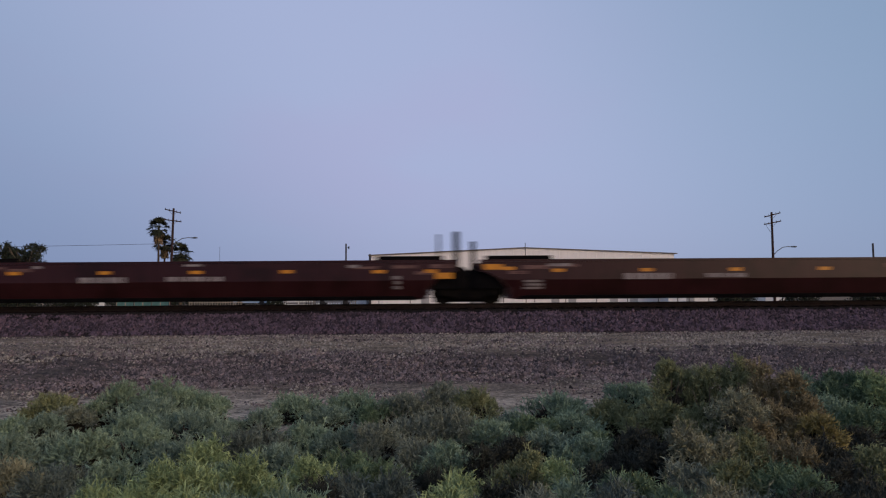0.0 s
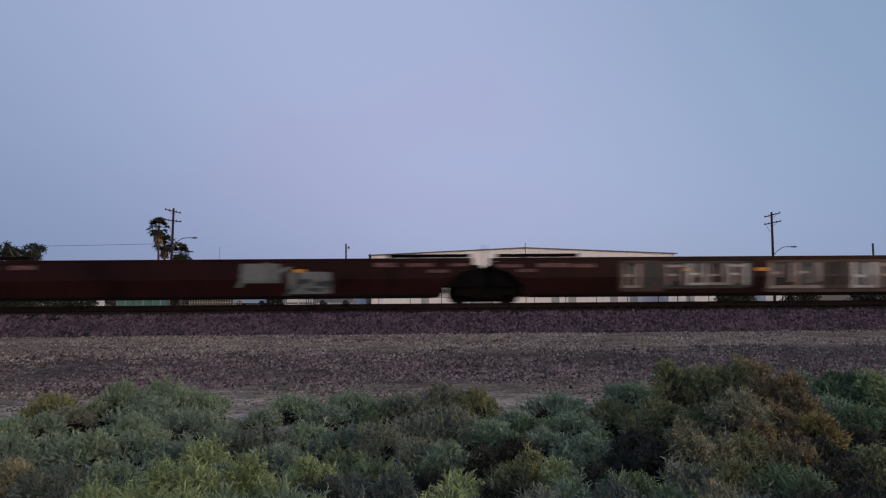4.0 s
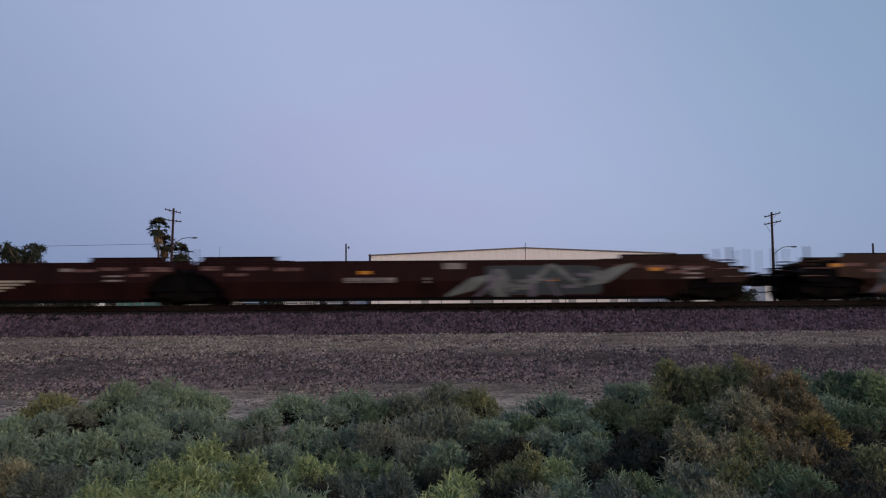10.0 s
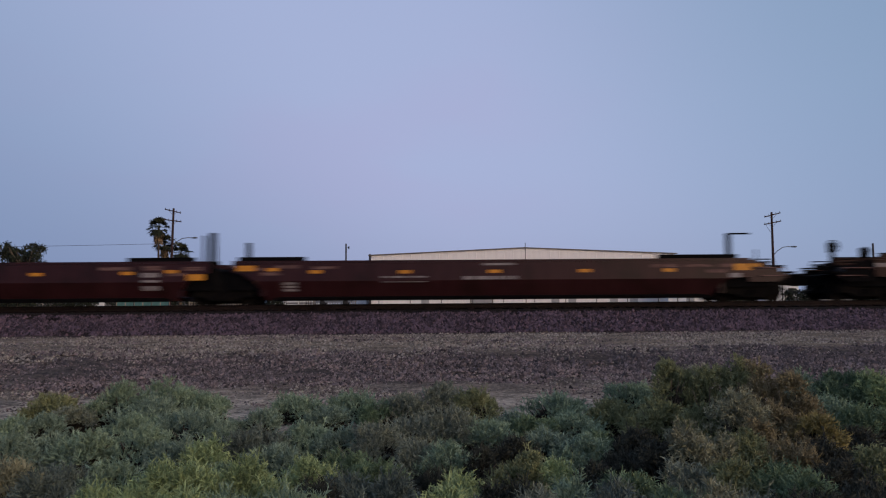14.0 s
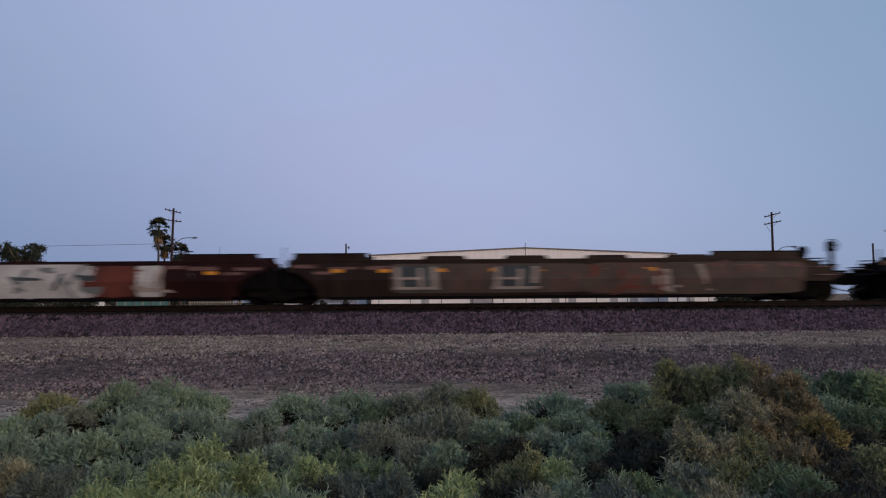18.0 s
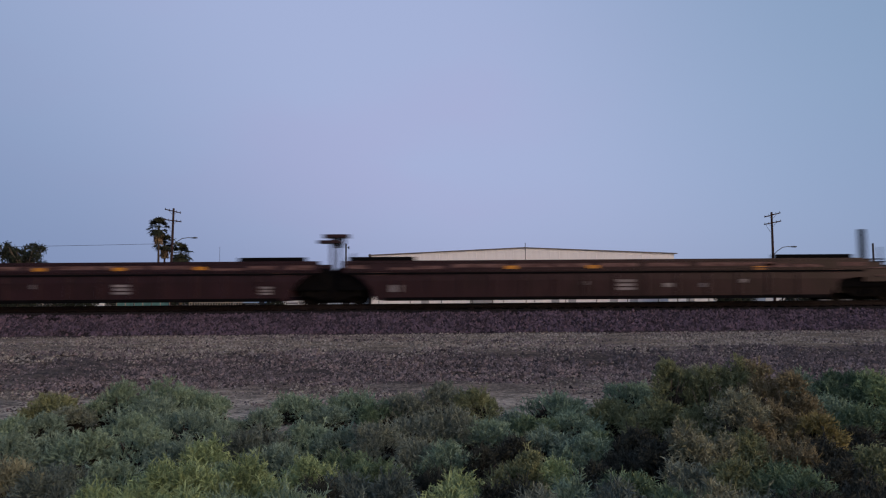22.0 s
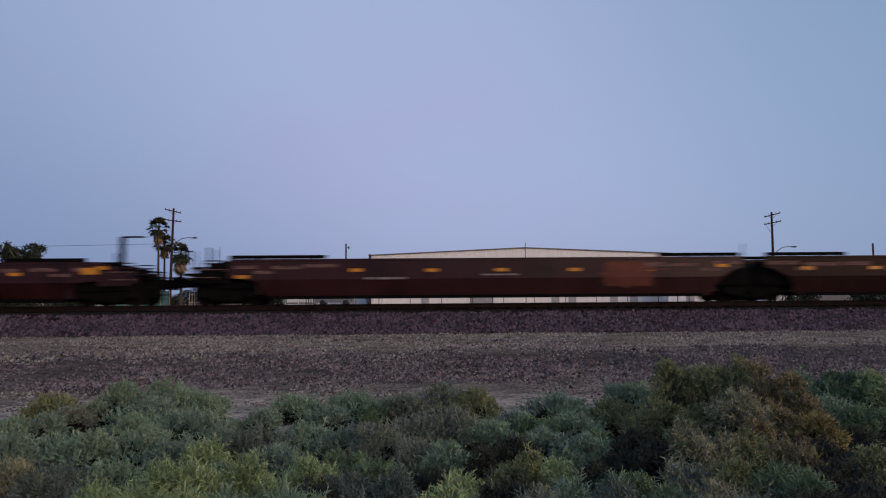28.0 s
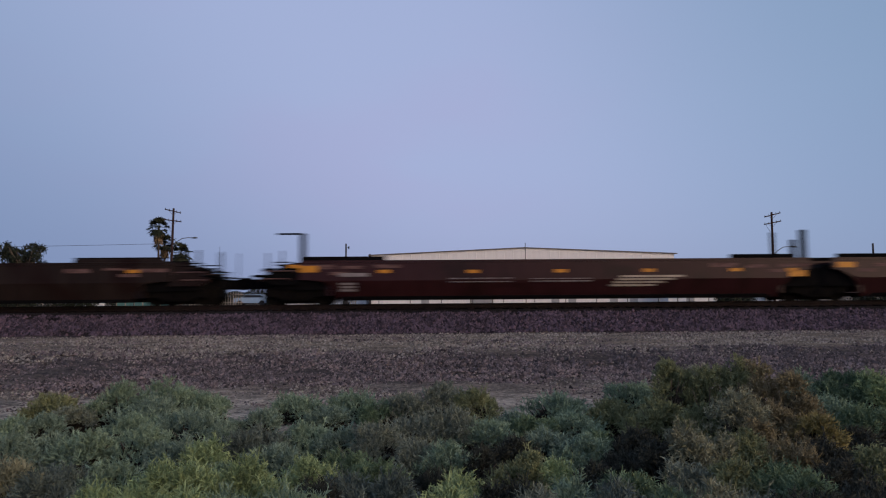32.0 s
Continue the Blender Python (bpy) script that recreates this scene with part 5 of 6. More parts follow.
# ---- behind the track: warehouse, street, poles, palms ----
def build_warehouse():
    """A long low gabled shed with ribbed metal siding, its gable end to the railway."""
    x0, x1, y0, depth, g, eave, peak = -7.4, 31.9, 88.0, 45.0, 0.98, 7.3, 8.15
    xm = 12.4
    shed = tagged(new("warehouse"), "long low beige metal warehouse with a shallow gable roof", "building")
    shed.location = (0, 0, 0)
    bm = bmesh.new()
    for ya, yb in ((y0, y0 + 0.2), (y0 + depth - 0.2, y0 + depth)):
        loft(bm, [[(x0, y, g), (x1, y, g), (x1, y, eave), (xm, y, peak), (x0, y, eave)] for y in (ya, yb)])
    for xa, xb in ((x0, x0 + 0.2), (x1 - 0.2, x1)):
        box(bm, xa, xb, y0 + 0.2, y0 + depth - 0.2, g, eave)
    bmesh.ops.recalc_face_normals(bm, faces=bm.faces[:])
    body = part("wall", bm, SIDING, shed)
    first = None
    n = 0
    x = x0 + 0.3
    while x < x1 - 0.2:
        top = eave + (peak - eave) * (1 - abs(x - xm) / ((xm - x0) if x < xm else (x1 - xm)))
        if n % 4 == 0:
            bm = bmesh.new()
            loft(bm, [[(-0.05, -0.02, z), (0.05, -0.02, z), (0.09, -0.001, z), (-0.09, -0.001, z)] for z in (g, top - 0.12)])
            rib = part("siding_rib", bm, SIDING, body)
            rib.location = (x, y0, 0)
        n += 1
        x += 0.3
    for side, xa, xb, za, zb in (("a", x0 - 0.4, xm, eave - 0.02, peak), ("b", xm, x1 + 0.4, peak, eave - 0.02)):
        bm = bmesh.new()
        loft(bm, [[(xa, y, za + 0.03), (xb, y, zb + 0.03), (xb, y, zb + 0.12), (xa, y, za + 0.12)] for y in (y0 - 0.12, y0 + depth + 0.3)])
        bmesh.ops.recalc_face_normals(bm, faces=bm.faces[:])
        part("roof", bm, ROOFING, shed)
        bm = bmesh.new()
        loft(bm, [[(xa, y, za + 0.02), (xb, y, zb + 0.02), (xb, y, zb + 0.14), (xa, y, za + 0.14)] for y in (y0 - 0.18, y0 - 0.125)])
        bmesh.ops.recalc_face_normals(bm, faces=bm.faces[:])
        part("eave_trim", bm, TRIM, shed, "brown eave trim")
    bm = bmesh.new()
    box(bm, x0 - 0.32, x0 - 0.05, y0 - 0.12, y0 - 0.005, g, eave + 0.2)
    part("corner_post", bm, DARK_METAL, shed, "dark corner downpipe")
    bm = bmesh.new()
    box(bm, 5.45, 8.1, y0 - 0.06, y0 - 0.003, g, 3.25)
    door = part("roller_door", bm, GREY_DOOR, shed, "grey roller door")
    bm = bmesh.new()
    for z in np.arange(1.2, 3.2, 0.25):
        box(bm, 5.5, 8.05, y0 - 0.085, y0 - 0.062, z, z + 0.04)
    part("slats", bm, GREY_DOOR, door)
    bm = bmesh.new()
    for xa, xb, za, zb in ((5.3, 5.44, g, 3.4), (8.11, 8.25, g, 3.4), (5.3, 8.25, 3.26, 3.42)):
        box(bm, xa, xb, y0 - 0.1, y0 - 0.004, za, zb)
    part("door_frame", bm, TRIM, door)
    bm = bmesh.new()
    box(bm, 6.1, 6.65, y0 - 0.05, y0 - 0.003, 5.0, 5.55)
    win = part("window", bm, TRIM, shed, "small dark square window")
    bm = bmesh.new()
    box(bm, 6.16, 6.59, y0 - 0.06, y0 - 0.052, 5.06, 5.49)
    part("pane", bm, DARK_GLASS, win)
    for xd in (-1.0, 15.8, 18.0, 23.4, 26.0):
        bm = bmesh.new()
        box(bm, xd, xd + 1.0, y0 - 0.05, y0 - 0.003, g, 3.1)
        part("door", bm, GREY_DOOR, shed, "grey steel door")


build_warehouse()


def build_pole(x, y, base, top, lamp_z, lamp_dx, arms, lean):
    """A timber power pole with two crossarms, insulators and a street lamp on a curved bracket."""
    pole = tagged(new("utility_pole"), "brown timber power pole with two crossarms and a street lamp", "utility pole", "poles along the street")
    pole.location = (x, y, base)
    h = top - base
    bm = bmesh.new()
    tube(bm, [(0, 0, 0), (lean * 0.5, 0, h * 0.5), (lean, 0, h)], [0.19, 0.165, 0.13], 10)
    part("shaft", bm, POLE_WOOD, pole)
    for z, half, tilt in arms:
        bm = bmesh.new()
        xc = lean * z / h
        loft(bm, [[(xc + sx * half, -0.2 + yy, z + sx * tilt + zz) for yy, zz in ((-0.06, -0.07), (0.06, -0.07), (0.06, 0.07), (-0.06, 0.07))] for sx in (-1, 1)])
        arm = part("crossarm", bm, POLE_WOOD, pole)
        bm = bmesh.new()
        for sx in (-0.92, -0.45, 0.45, 0.92):
            xi, zi = xc + sx * half, z + sx * tilt
            tube(bm, [(xi, -0.2, zi + 0.07), (xi, -0.2, zi + 0.10), (xi, -0.2, zi + 0.12), (xi, -0.2, zi + 0.2)], [0.02, 0.02, 0.045, 0.03], 8)
        part("insulators", bm, DARK_METAL, arm)
        bm = bmesh.new()
        for sx in (-1, 1):
            tube(bm, [(xc + sx * half * 0.55, -0.22, z + sx * tilt * 0.55), (xc, -0.16, z - 0.55)], 0.02, 5)
        part("brace", bm, GALV, arm)
    lz = lamp_z - base
    xc = lean * lz / h
    bm = bmesh.new()
    tube(bm, [(xc, -0.1, lz - 1.1), (xc + lamp_dx * 0.2, -0.15, lz - 0.55), (xc + lamp_dx * 0.5, -0.2, lz - 0.06), (xc + lamp_dx * 0.8, -0.2, lz + 0.05),
              (xc + lamp_dx, -0.2, lz)], 0.05, 7)
    bracket = part("lamp_bracket", bm, GALV, pole)
    bm = bmesh.new()
    xe = xc + lamp_dx
    loft(bm, [[(xe + dx, -0.2 + r * math.cos(a), lz + 0.02 + r * 0.6 * math.sin(a)) for a in (2 * math.pi * k / 8 for k in range(8))]
              for dx, r in ((-0.15, 0.06), (0.0, 0.14), (0.35, 0.19), (0.6, 0.15), (0.7, 0.05))])
    part("lamp_head", bm, GALV, bracket, "unlit grey lamp head")
    bm = bmesh.new()
    tube(bm, [(xc - 1.0, -0.2, arms[1][0] - 0.1), (xc - 0.55, -0.2, arms[1][0] - 0.9), (xc - 0.1, -0.18, arms[1][0] - 1.5)], 0.02, 5)
    part("drop_wire", bm, DARK_METAL, pole)
    return pole


build_pole(-33.85, 90, 1.0, 13.85, 9.9, 2.65, ((12.45, 1.05, -0.26), (11.2, 1.15, -0.16)), 0.28)
build_pole(45.93, 90, 1.0, 12.95, 8.25, 2.45, ((11.55, 1.1, 0.28), (10.5, 1.15, 0.22)), 0.05)


def thin_pole(x, y, top, r, lamp):
    pole = tagged(new("lamp_post"), "slim dark steel yard post", "lamp post")
    pole.location = (x, y, 1.0)
    bm = bmesh.new()
    tube(bm, [(0, 0, 0), (0, 0, top - 1.0)], [r, r * 0.8], 8)
    part("shaft", bm, DARK_METAL, pole)
    if lamp:
        bm = bmesh.new()
        tube(bm, [(0, -0.1, top - 1.45), (0.3, -0.1, top - 1.45)], 0.03, 5)
        tube(bm, [(0.28, -0.1, top - 1.5), (0.42, -0.1, top - 1.5)], [0.14, 0.2], 8)
        part("flood_lamp", bm, DARK_METAL, pole, "small unlit flood lamp")


thin_pole(-10.3, 85, 8.65, 0.12, True)
thin_pole(56.22, 85, 8.3, 0.14, False)
thin_pole(-36.6, 120, 11.0, 0.03, False)
thin_pole(12.3, 86.5, 8.75, 0.05, False)


def wires():
    line = tagged(new("power_line"), "thin dark power lines sagging between the poles", "power line", kind="structure")
    for (xa, ya, za), (xb, yb, zb), sag in (((-150, 92, 10.2), (-33.85, 90, 9.2), 0.75),):
        bm = bmesh.new()
        pts = []
        for k in range(25):
            t = k / 24
            pts.append((xa + (xb - xa) * t, ya + (yb - ya) * t, za + (zb - za) * t - sag * 4 * t * (1 - t)))
        tube(bm, pts, 0.022, 4)
        part("wire", bm, DARK_METAL, line)


wires()


def build_palm(x, y, base, top, crown, skirt, droop, seed):
    """A fan palm: slim ringed trunk, a head of stiff fans, a skirt of dead fans below."""
    rng = np.random.default_rng(seed)
    palm = tagged(new("palm_tree"), "tall fan palm with a straw-coloured skirt of dead fronds", "palm tree", "palms by the street")
    palm.location = (x, y, base)
    h = top - base - crown * 0.5
    bm = bmesh.new()
    tube(bm, [(0, 0, 0), (0.1, 0, h * 0.3), (0.05, 0, h * 0.7), (0, 0, h)], [0.24, 0.16, 0.13, 0.14], 10)
    part("trunk", bm, PALM_BARK, palm)
    for name, count, e0, e1, mat, ln in (("crown", 56, -0.95, 1.25, PALM_GREEN, crown), ("skirt", 60, -1.5, droop, PALM_DRY, skirt)):
        verts, faces = [], []
        for _ in range(count):
            az, el = rng.uniform(0, 6.28), rng.uniform(e0, e1)
            d = np.array([math.cos(az) * math.cos(el), math.sin(az) * math.cos(el), math.sin(el)])
            u = np.cross(d, [0, 0, 1.0])
            u /= np.linalg.norm(u) + 1e-9
            w = np.cross(u, d)
            root = np.array([0, 0, h - (rng.uniform(0, skirt * 0.9) if name == "skirt" else 0)])
            L = ln * rng.uniform(0.45, 0.72)
            hub = root + d * L * 0.55
            i = len(verts)
            verts += [root - u * 0.02, root + u * 0.02, hub + u * 0.02, hub - u * 0.02]
            faces.append((i, i + 1, i + 2, i + 3))
            for k in range(11):
                a = (k - 5) * 0.24 + rng.uniform(-0.05, 0.05)
                dd = d * math.cos(a) + u * math.sin(a)
                tip = hub + dd * L * rng.uniform(0.42, 0.62) - np.array([0, 0, L * 0.16 * rng.uniform(0.2, 1.4)])
                m = hub + dd * L * 0.3
                s = np.cross(dd, w)
                i = len(verts)
                verts += [hub, m + s * 0.08, tip, m - s * 0.08]
                faces.append((i, i + 1, i + 2, i + 3))
        raw(name, verts, faces, [mat], palm)


build_palm(-37.45, 95, 1.0, 13.1, 2.5, 1.7, -0.85, 1)
build_palm(-37.75, 98, 1.0, 11.1, 2.5, 1.5, -0.75, 2)
build_palm(-34.3, 95, 1.0, 9.6, 2.8, 2.0, -0.5, 3)


def build_tree(x, y, base, height, spread, seed, label, leafy=1.0):
    """A broadleaf tree: forked tapering limbs with clumps of small leaves and gaps between them."""
    rng = np.random.default_rng(seed)
    tree = tagged(new("tree"), label, "tree")
    tree.location = (x, y, base)
    bm = bmesh.new()
    tips = []
    tube(bm, [(0, 0, 0), (0.1, 0, height * 0.2), (0, 0.1, height * 0.42)], [0.3, 0.24, 0.2], 8)
    for _ in range(19):
        az, out = rng.uniform(0, 6.28), rng.uniform(0.25, 1.0) * spread
        top = height * rng.uniform(0.8, 0.99)
        p2 = Vector((math.cos(az) * out, math.sin(az) * out, top))
        p1 = Vector((p2.x * 0.4, p2.y * 0.4, height * 0.42 + (top - height * 0.42) * 0.5))
        tube(bm, [(0, 0.1, height * 0.38), p1, p2], [0.14, 0.08, 0.025], 6)
        tips.append(p2)
        for _ in range(4):
            q = p1.lerp(p2, rng.uniform(0.2, 0.9)) + Vector(rng.uniform(-1, 1, 3)) * spread * 0.35
            tube(bm, [p1.lerp(p2, 0.3), q], [0.05, 0.015], 5)
            tips.append(q)
    part("trunk", bm, BARK, tree)
    c = np.array([tuple(t) for t in tips])
    n = int(7500 * leafy)
    pick = c[rng.integers(0, len(c), n)] + rng.normal(0, spread * 0.06, (n, 3))
    d = rng.normal(size=(n, 3))
    d /= np.linalg.norm(d, axis=1)[:, None]
    u = np.cross(d, rng.normal(size=(n, 3)))
    u /= np.linalg.norm(u, axis=1)[:, None]
    s = rng.uniform(0.09, 0.2, (n, 1))
    v = np.stack([pick - d * s, pick + u * s * 0.45, pick + d * s, pick - u * s * 0.45], 1).reshape(-1, 3)
    raw("crown", v, np.arange(n * 4).reshape(-1, 4), [TREE_LEAF], tree)
    return tree


build_tree(-52.6, 90, 1.0, 8.2, 3.2, 11, "dark sparse-crowned street tree against the sky")
build_tree(-61.5, 92, 1.0, 7.6, 2.8, 12, "dark broadleaf street tree beside another")


def build_hedge(x0, x1, y, height, seed):
    rng = np.random.default_rng(seed)
    hedge = tagged(new("hedge"), "dark green untrimmed hedge behind the track", "hedge")
    hedge.location = ((x0 + x1) / 2, y, 1.0)
    n = int((x1 - x0) * 420)
    px = rng.uniform(x0, x1, n) - (x0 + x1) / 2
    top = height * (0.75 + 0.3 * np.sin(px * 1.3 + seed) * np.sin(px * 0.47))
    p = np.stack([px, rng.normal(0, 0.5, n), rng.uniform(0, 1, n) ** 0.8 * top], -1)
    d = rng.normal(size=(n, 3))
    d /= np.linalg.norm(d, axis=1)[:, None]
    u = np.cross(d, rng.normal(size=(n, 3)))
    u /= np.linalg.norm(u, axis=1)[:, None]
    s = rng.uniform(0.08, 0.2, (n, 1))
    v = np.stack([p - d * s, p + u * s * 0.5, p + d * s, p - u * s * 0.5], 1).reshape(-1, 3)
    raw("leaf_mass", v, np.arange(n * 4).reshape(-1, 4), [TREE_LEAF], hedge)
    bm = bmesh.new()
    tube(bm, [(0, 0, 0), (0.1, 0, height * 0.6)], [0.05, 0.02], 5)
    stem = part("stem", bm, BARK, hedge)
    for x in np.arange(x0 + 0.5, x1, 1.2):
        again(stem, hedge, x - (x0 + x1) / 2, 0, 0)


build_hedge(-60, -46.5, 82, 2.2, 21)
build_hedge(-43.5, -39.5, 82, 1.9, 22)
build_hedge(-78, -17.5, 101, 2.5, 26)
build_hedge(34, 38.5, 80, 1.9, 23)
build_hedge(42, 46, 80, 1.9, 24)
build_hedge(50, 75, 80, 2.2, 25)


def build_fence(x0, x1, y, step, height, label, group):
    fence = tagged(new("fence"), label, "fence", group)
    fence.location = (x0, y, 1.0)
    bm = bmesh.new()
    tube(bm, [(0, 0, -0.05), (0, 0, height)], 0.04, 6)
    first = part("post", bm, DARK_METAL, fence)
    x = step
    while x <= x1 - x0 + 0.01:
        again(first, fence, x, 0, 0)
        x += step
    for z in (height * 0.5, height - 0.03):
        bm = bmesh.new()
        tube(bm, [(0, 0, z), (x1 - x0, 0, z)], 0.025, 5)
        part("rail", bm, DARK_METAL, fence)


build_fence(-9.5, 31, 80, 3.65, 1.75, "dark pipe-rail fence in front of the warehouse", "fences")
build_fence(-37.6, -31.3, 83, 2.1, 1.9, "pale pipe fence along the street", "fences")


def build_board_fence(x0, x1, y, step):
    fence = tagged(new("board_fence"), "low teal board fence along the street", "fence")
    fence.location = (x0, y, 1.0)
    bm = bmesh.new()
    box(bm, 0.02, step - 0.02, -0.02, 0.02, 0.02, 1.85)
    first = part("panel", bm, TEAL_BOARD, fence)
    x = step
    while x < x1 - x0 - 0.1:
        again(first, fence, x, 0, 0)
        x += step
    bm = bmesh.new()
    box(bm, -0.05, 0.05, -0.09, -0.022, -0.02, 1.95)
    first = part("post", bm, CREAM, fence)
    x = step
    while x < x1 - x0 + 0.1:
        again(first, fence, x, 0, 0)
        x += step


build_board_fence(-37.7, -31.4, 83.4, 1.05)


def build_pickets(x0, x1, y):
    fence = tagged(new("picket_fence"), "pale upright picket fence across the street", "fence")
    fence.location = (x0, y, 1.0)
    bm = bmesh.new()
    box(bm, -0.04, 0.04, -0.02, 0.02, 0, 1.7)
    first = part("picket", bm, CREAM, fence)
    x = 0.32
    while x < x1 - x0:
        again(first, fence, x, 0, 0)
        x += 0.32
    bm = bmesh.new()
    for z in (0.4, 1.4):
        box(bm, 0, x1 - x0, 0.022, 0.06, z, z + 0.08)
    part("fence_rail", bm, CREAM, fence)


build_pickets(-29.9, -23.2, 86)
build_pickets(-18.3, -9.2, 87)


def build_shed(x0, x1, y, height, depth, label):
    """A small flat-roofed white outbuilding with a door and a window."""
    hut = tagged(new("outbuilding"), label, "building", "outbuildings")
    hut.location = (x0, y, 1.0)
    w = x1 - x0
    bm = bmesh.new()
    box(bm, 0, w, 0, depth, 0, height)
    part("wall", bm, WHITE_WALL, hut)
    bm = bmesh.new()
    loft(bm, [[(-0.2, yy, height + 0.003), (w + 0.2, yy, height + 0.003), (w + 0.2, yy, height + 0.1), (w / 2, yy, height + 0.35), (-0.2, yy, height + 0.1)]
              for yy in (-0.2, depth + 0.2)])
    bmesh.ops.recalc_face_normals(bm, faces=bm.faces[:])
    part("roof", bm, TRIM, hut)
    bm = bmesh.new()
    box(bm, w * 0.5, w * 0.5 + 0.1, -0.03, -0.002, 0, height * 0.9)
    part("downpipe", bm, DARK_METAL, hut)
    bm = bmesh.new()
    box(bm, w * 0.68, w * 0.68 + 0.8, -0.04, -0.003, 0.9, 1.8)
    win = part("window", bm, TRIM, hut)
    bm = bmesh.new()
    box(bm, w * 0.68 + 0.06, w * 0.68 + 0.74, -0.05, -0.042, 0.96, 1.74)
    part("pane", bm, DARK_GLASS, win)


build_shed(-15.6, -8.7, 95, 2.4, 6, "small white house with a dark roof across the street")
build_shed(35.2, 38.9, 90, 2.3, 4, "small white flat-roofed outbuilding behind the track")
build_shed(44.7, 49.2, 90, 2.4, 4, "white outbuilding half hidden by shrubs")
build_shed(-46.3, -43.2, 88, 2.2, 4, "small pale outbuilding between hedges")
build_shed(29.6, 31.8, 84, 2.0, 3, "low white shed beside the warehouse")


def build_parked_car(x, y, paint, label, van):
    """A parked car seen from the side."""
    car = tagged(new("parked_car"), label, "car", "parked cars")
    car.location = (x, y, 1.0)
    h = 2.0 if van else 1.45
    side = [(-2.2, 0.35), (-2.25, 0.75), (-2.1, 0.95), (-1.25, 1.02), (-0.65, h), (1.35 if not van else 2.0, h), (2.05 if not van else 2.15, 1.0), (2.25, 0.85), (2.2, 0.35)]
    bm = bmesh.new()
    loft(bm, [[(px, py, pz) for px, pz in side] for py in (-0.85, 0.85)])
    bmesh.ops.recalc_face_normals(bm, faces=bm.faces[:])
    part("body", bm, paint, car)
    bm = bmesh.new()
    loft(bm, [[(px, py, pz) for px, pz in ((-1.05, 1.05), (-0.6, h - 0.1), (1.2, h - 0.1), (1.6, 1.05))] for py in (-0.862, -0.852)])
    bmesh.ops.recalc_face_normals(bm, faces=bm.faces[:])
    part("side_window", bm, DARK_GLASS, car)
    bm = bmesh.new()
    tube(bm, [(0, -0.1, 0), (0, 0.1, 0)], 0.34, 14)
    wheel = part("wheel", bm, RUBBER, car)
    wheel.location = (-1.4, -0.78, 0.34)
    for wx, wy in ((1.4, -0.78), (-1.4, 0.78), (1.4, 0.78)):
        again(wheel, car, wx, wy, 0.34)


build_parked_car(-22.6, 88, CAR_BLUE, "light-blue parked car beyond the picket fence", False)
build_parked_car(-11.6, 84.5, CAR_GREY, "grey parked car before the white gate", False)


def build_gate(x0, x1, y, height, count, label):
    """White upright bars between two dark rails."""
    gate = tagged(new("gate"), label, "gate")
    gate.location = (x0, y, 1.0)
    w = x1 - x0
    bm = bmesh.new()
    box(bm, -0.07, 0.07, -0.04, 0.04, -0.02, height)
    bmesh.ops.bevel(bm, geom=bm.edges[:], offset=0.012, segments=1)
    first = part("bar", bm, WHITE_WALL, gate)
    for k in range(1, count):
        again(first, gate, w * k / (count - 1), 0, 0)
    for z in (0.25, height * 0.62):
        bm = bmesh.new()
        box(bm, -0.1, w + 0.1, -0.09, -0.045, z, z + 0.14)
        part("rail", bm, DARK_METAL, gate, "dark gate rail")


build_gate(-15.75, -14.3, 84, 2.25, 6, "tall white barred gate across the street")
build_gate(-17.3, -16.1, 84, 1.35, 5, "low white barred gate beside a taller one")
build_shed(-21.0, -17.7, 93, 2.3, 5, "pale little house behind bare shrubs")
build_hedge(-20.2, -18.2, 86, 1.5, 27)


# ---- scrub in front ----
def unit_rows(a):
    return a / np.linalg.norm(a, axis=1)[:, None]


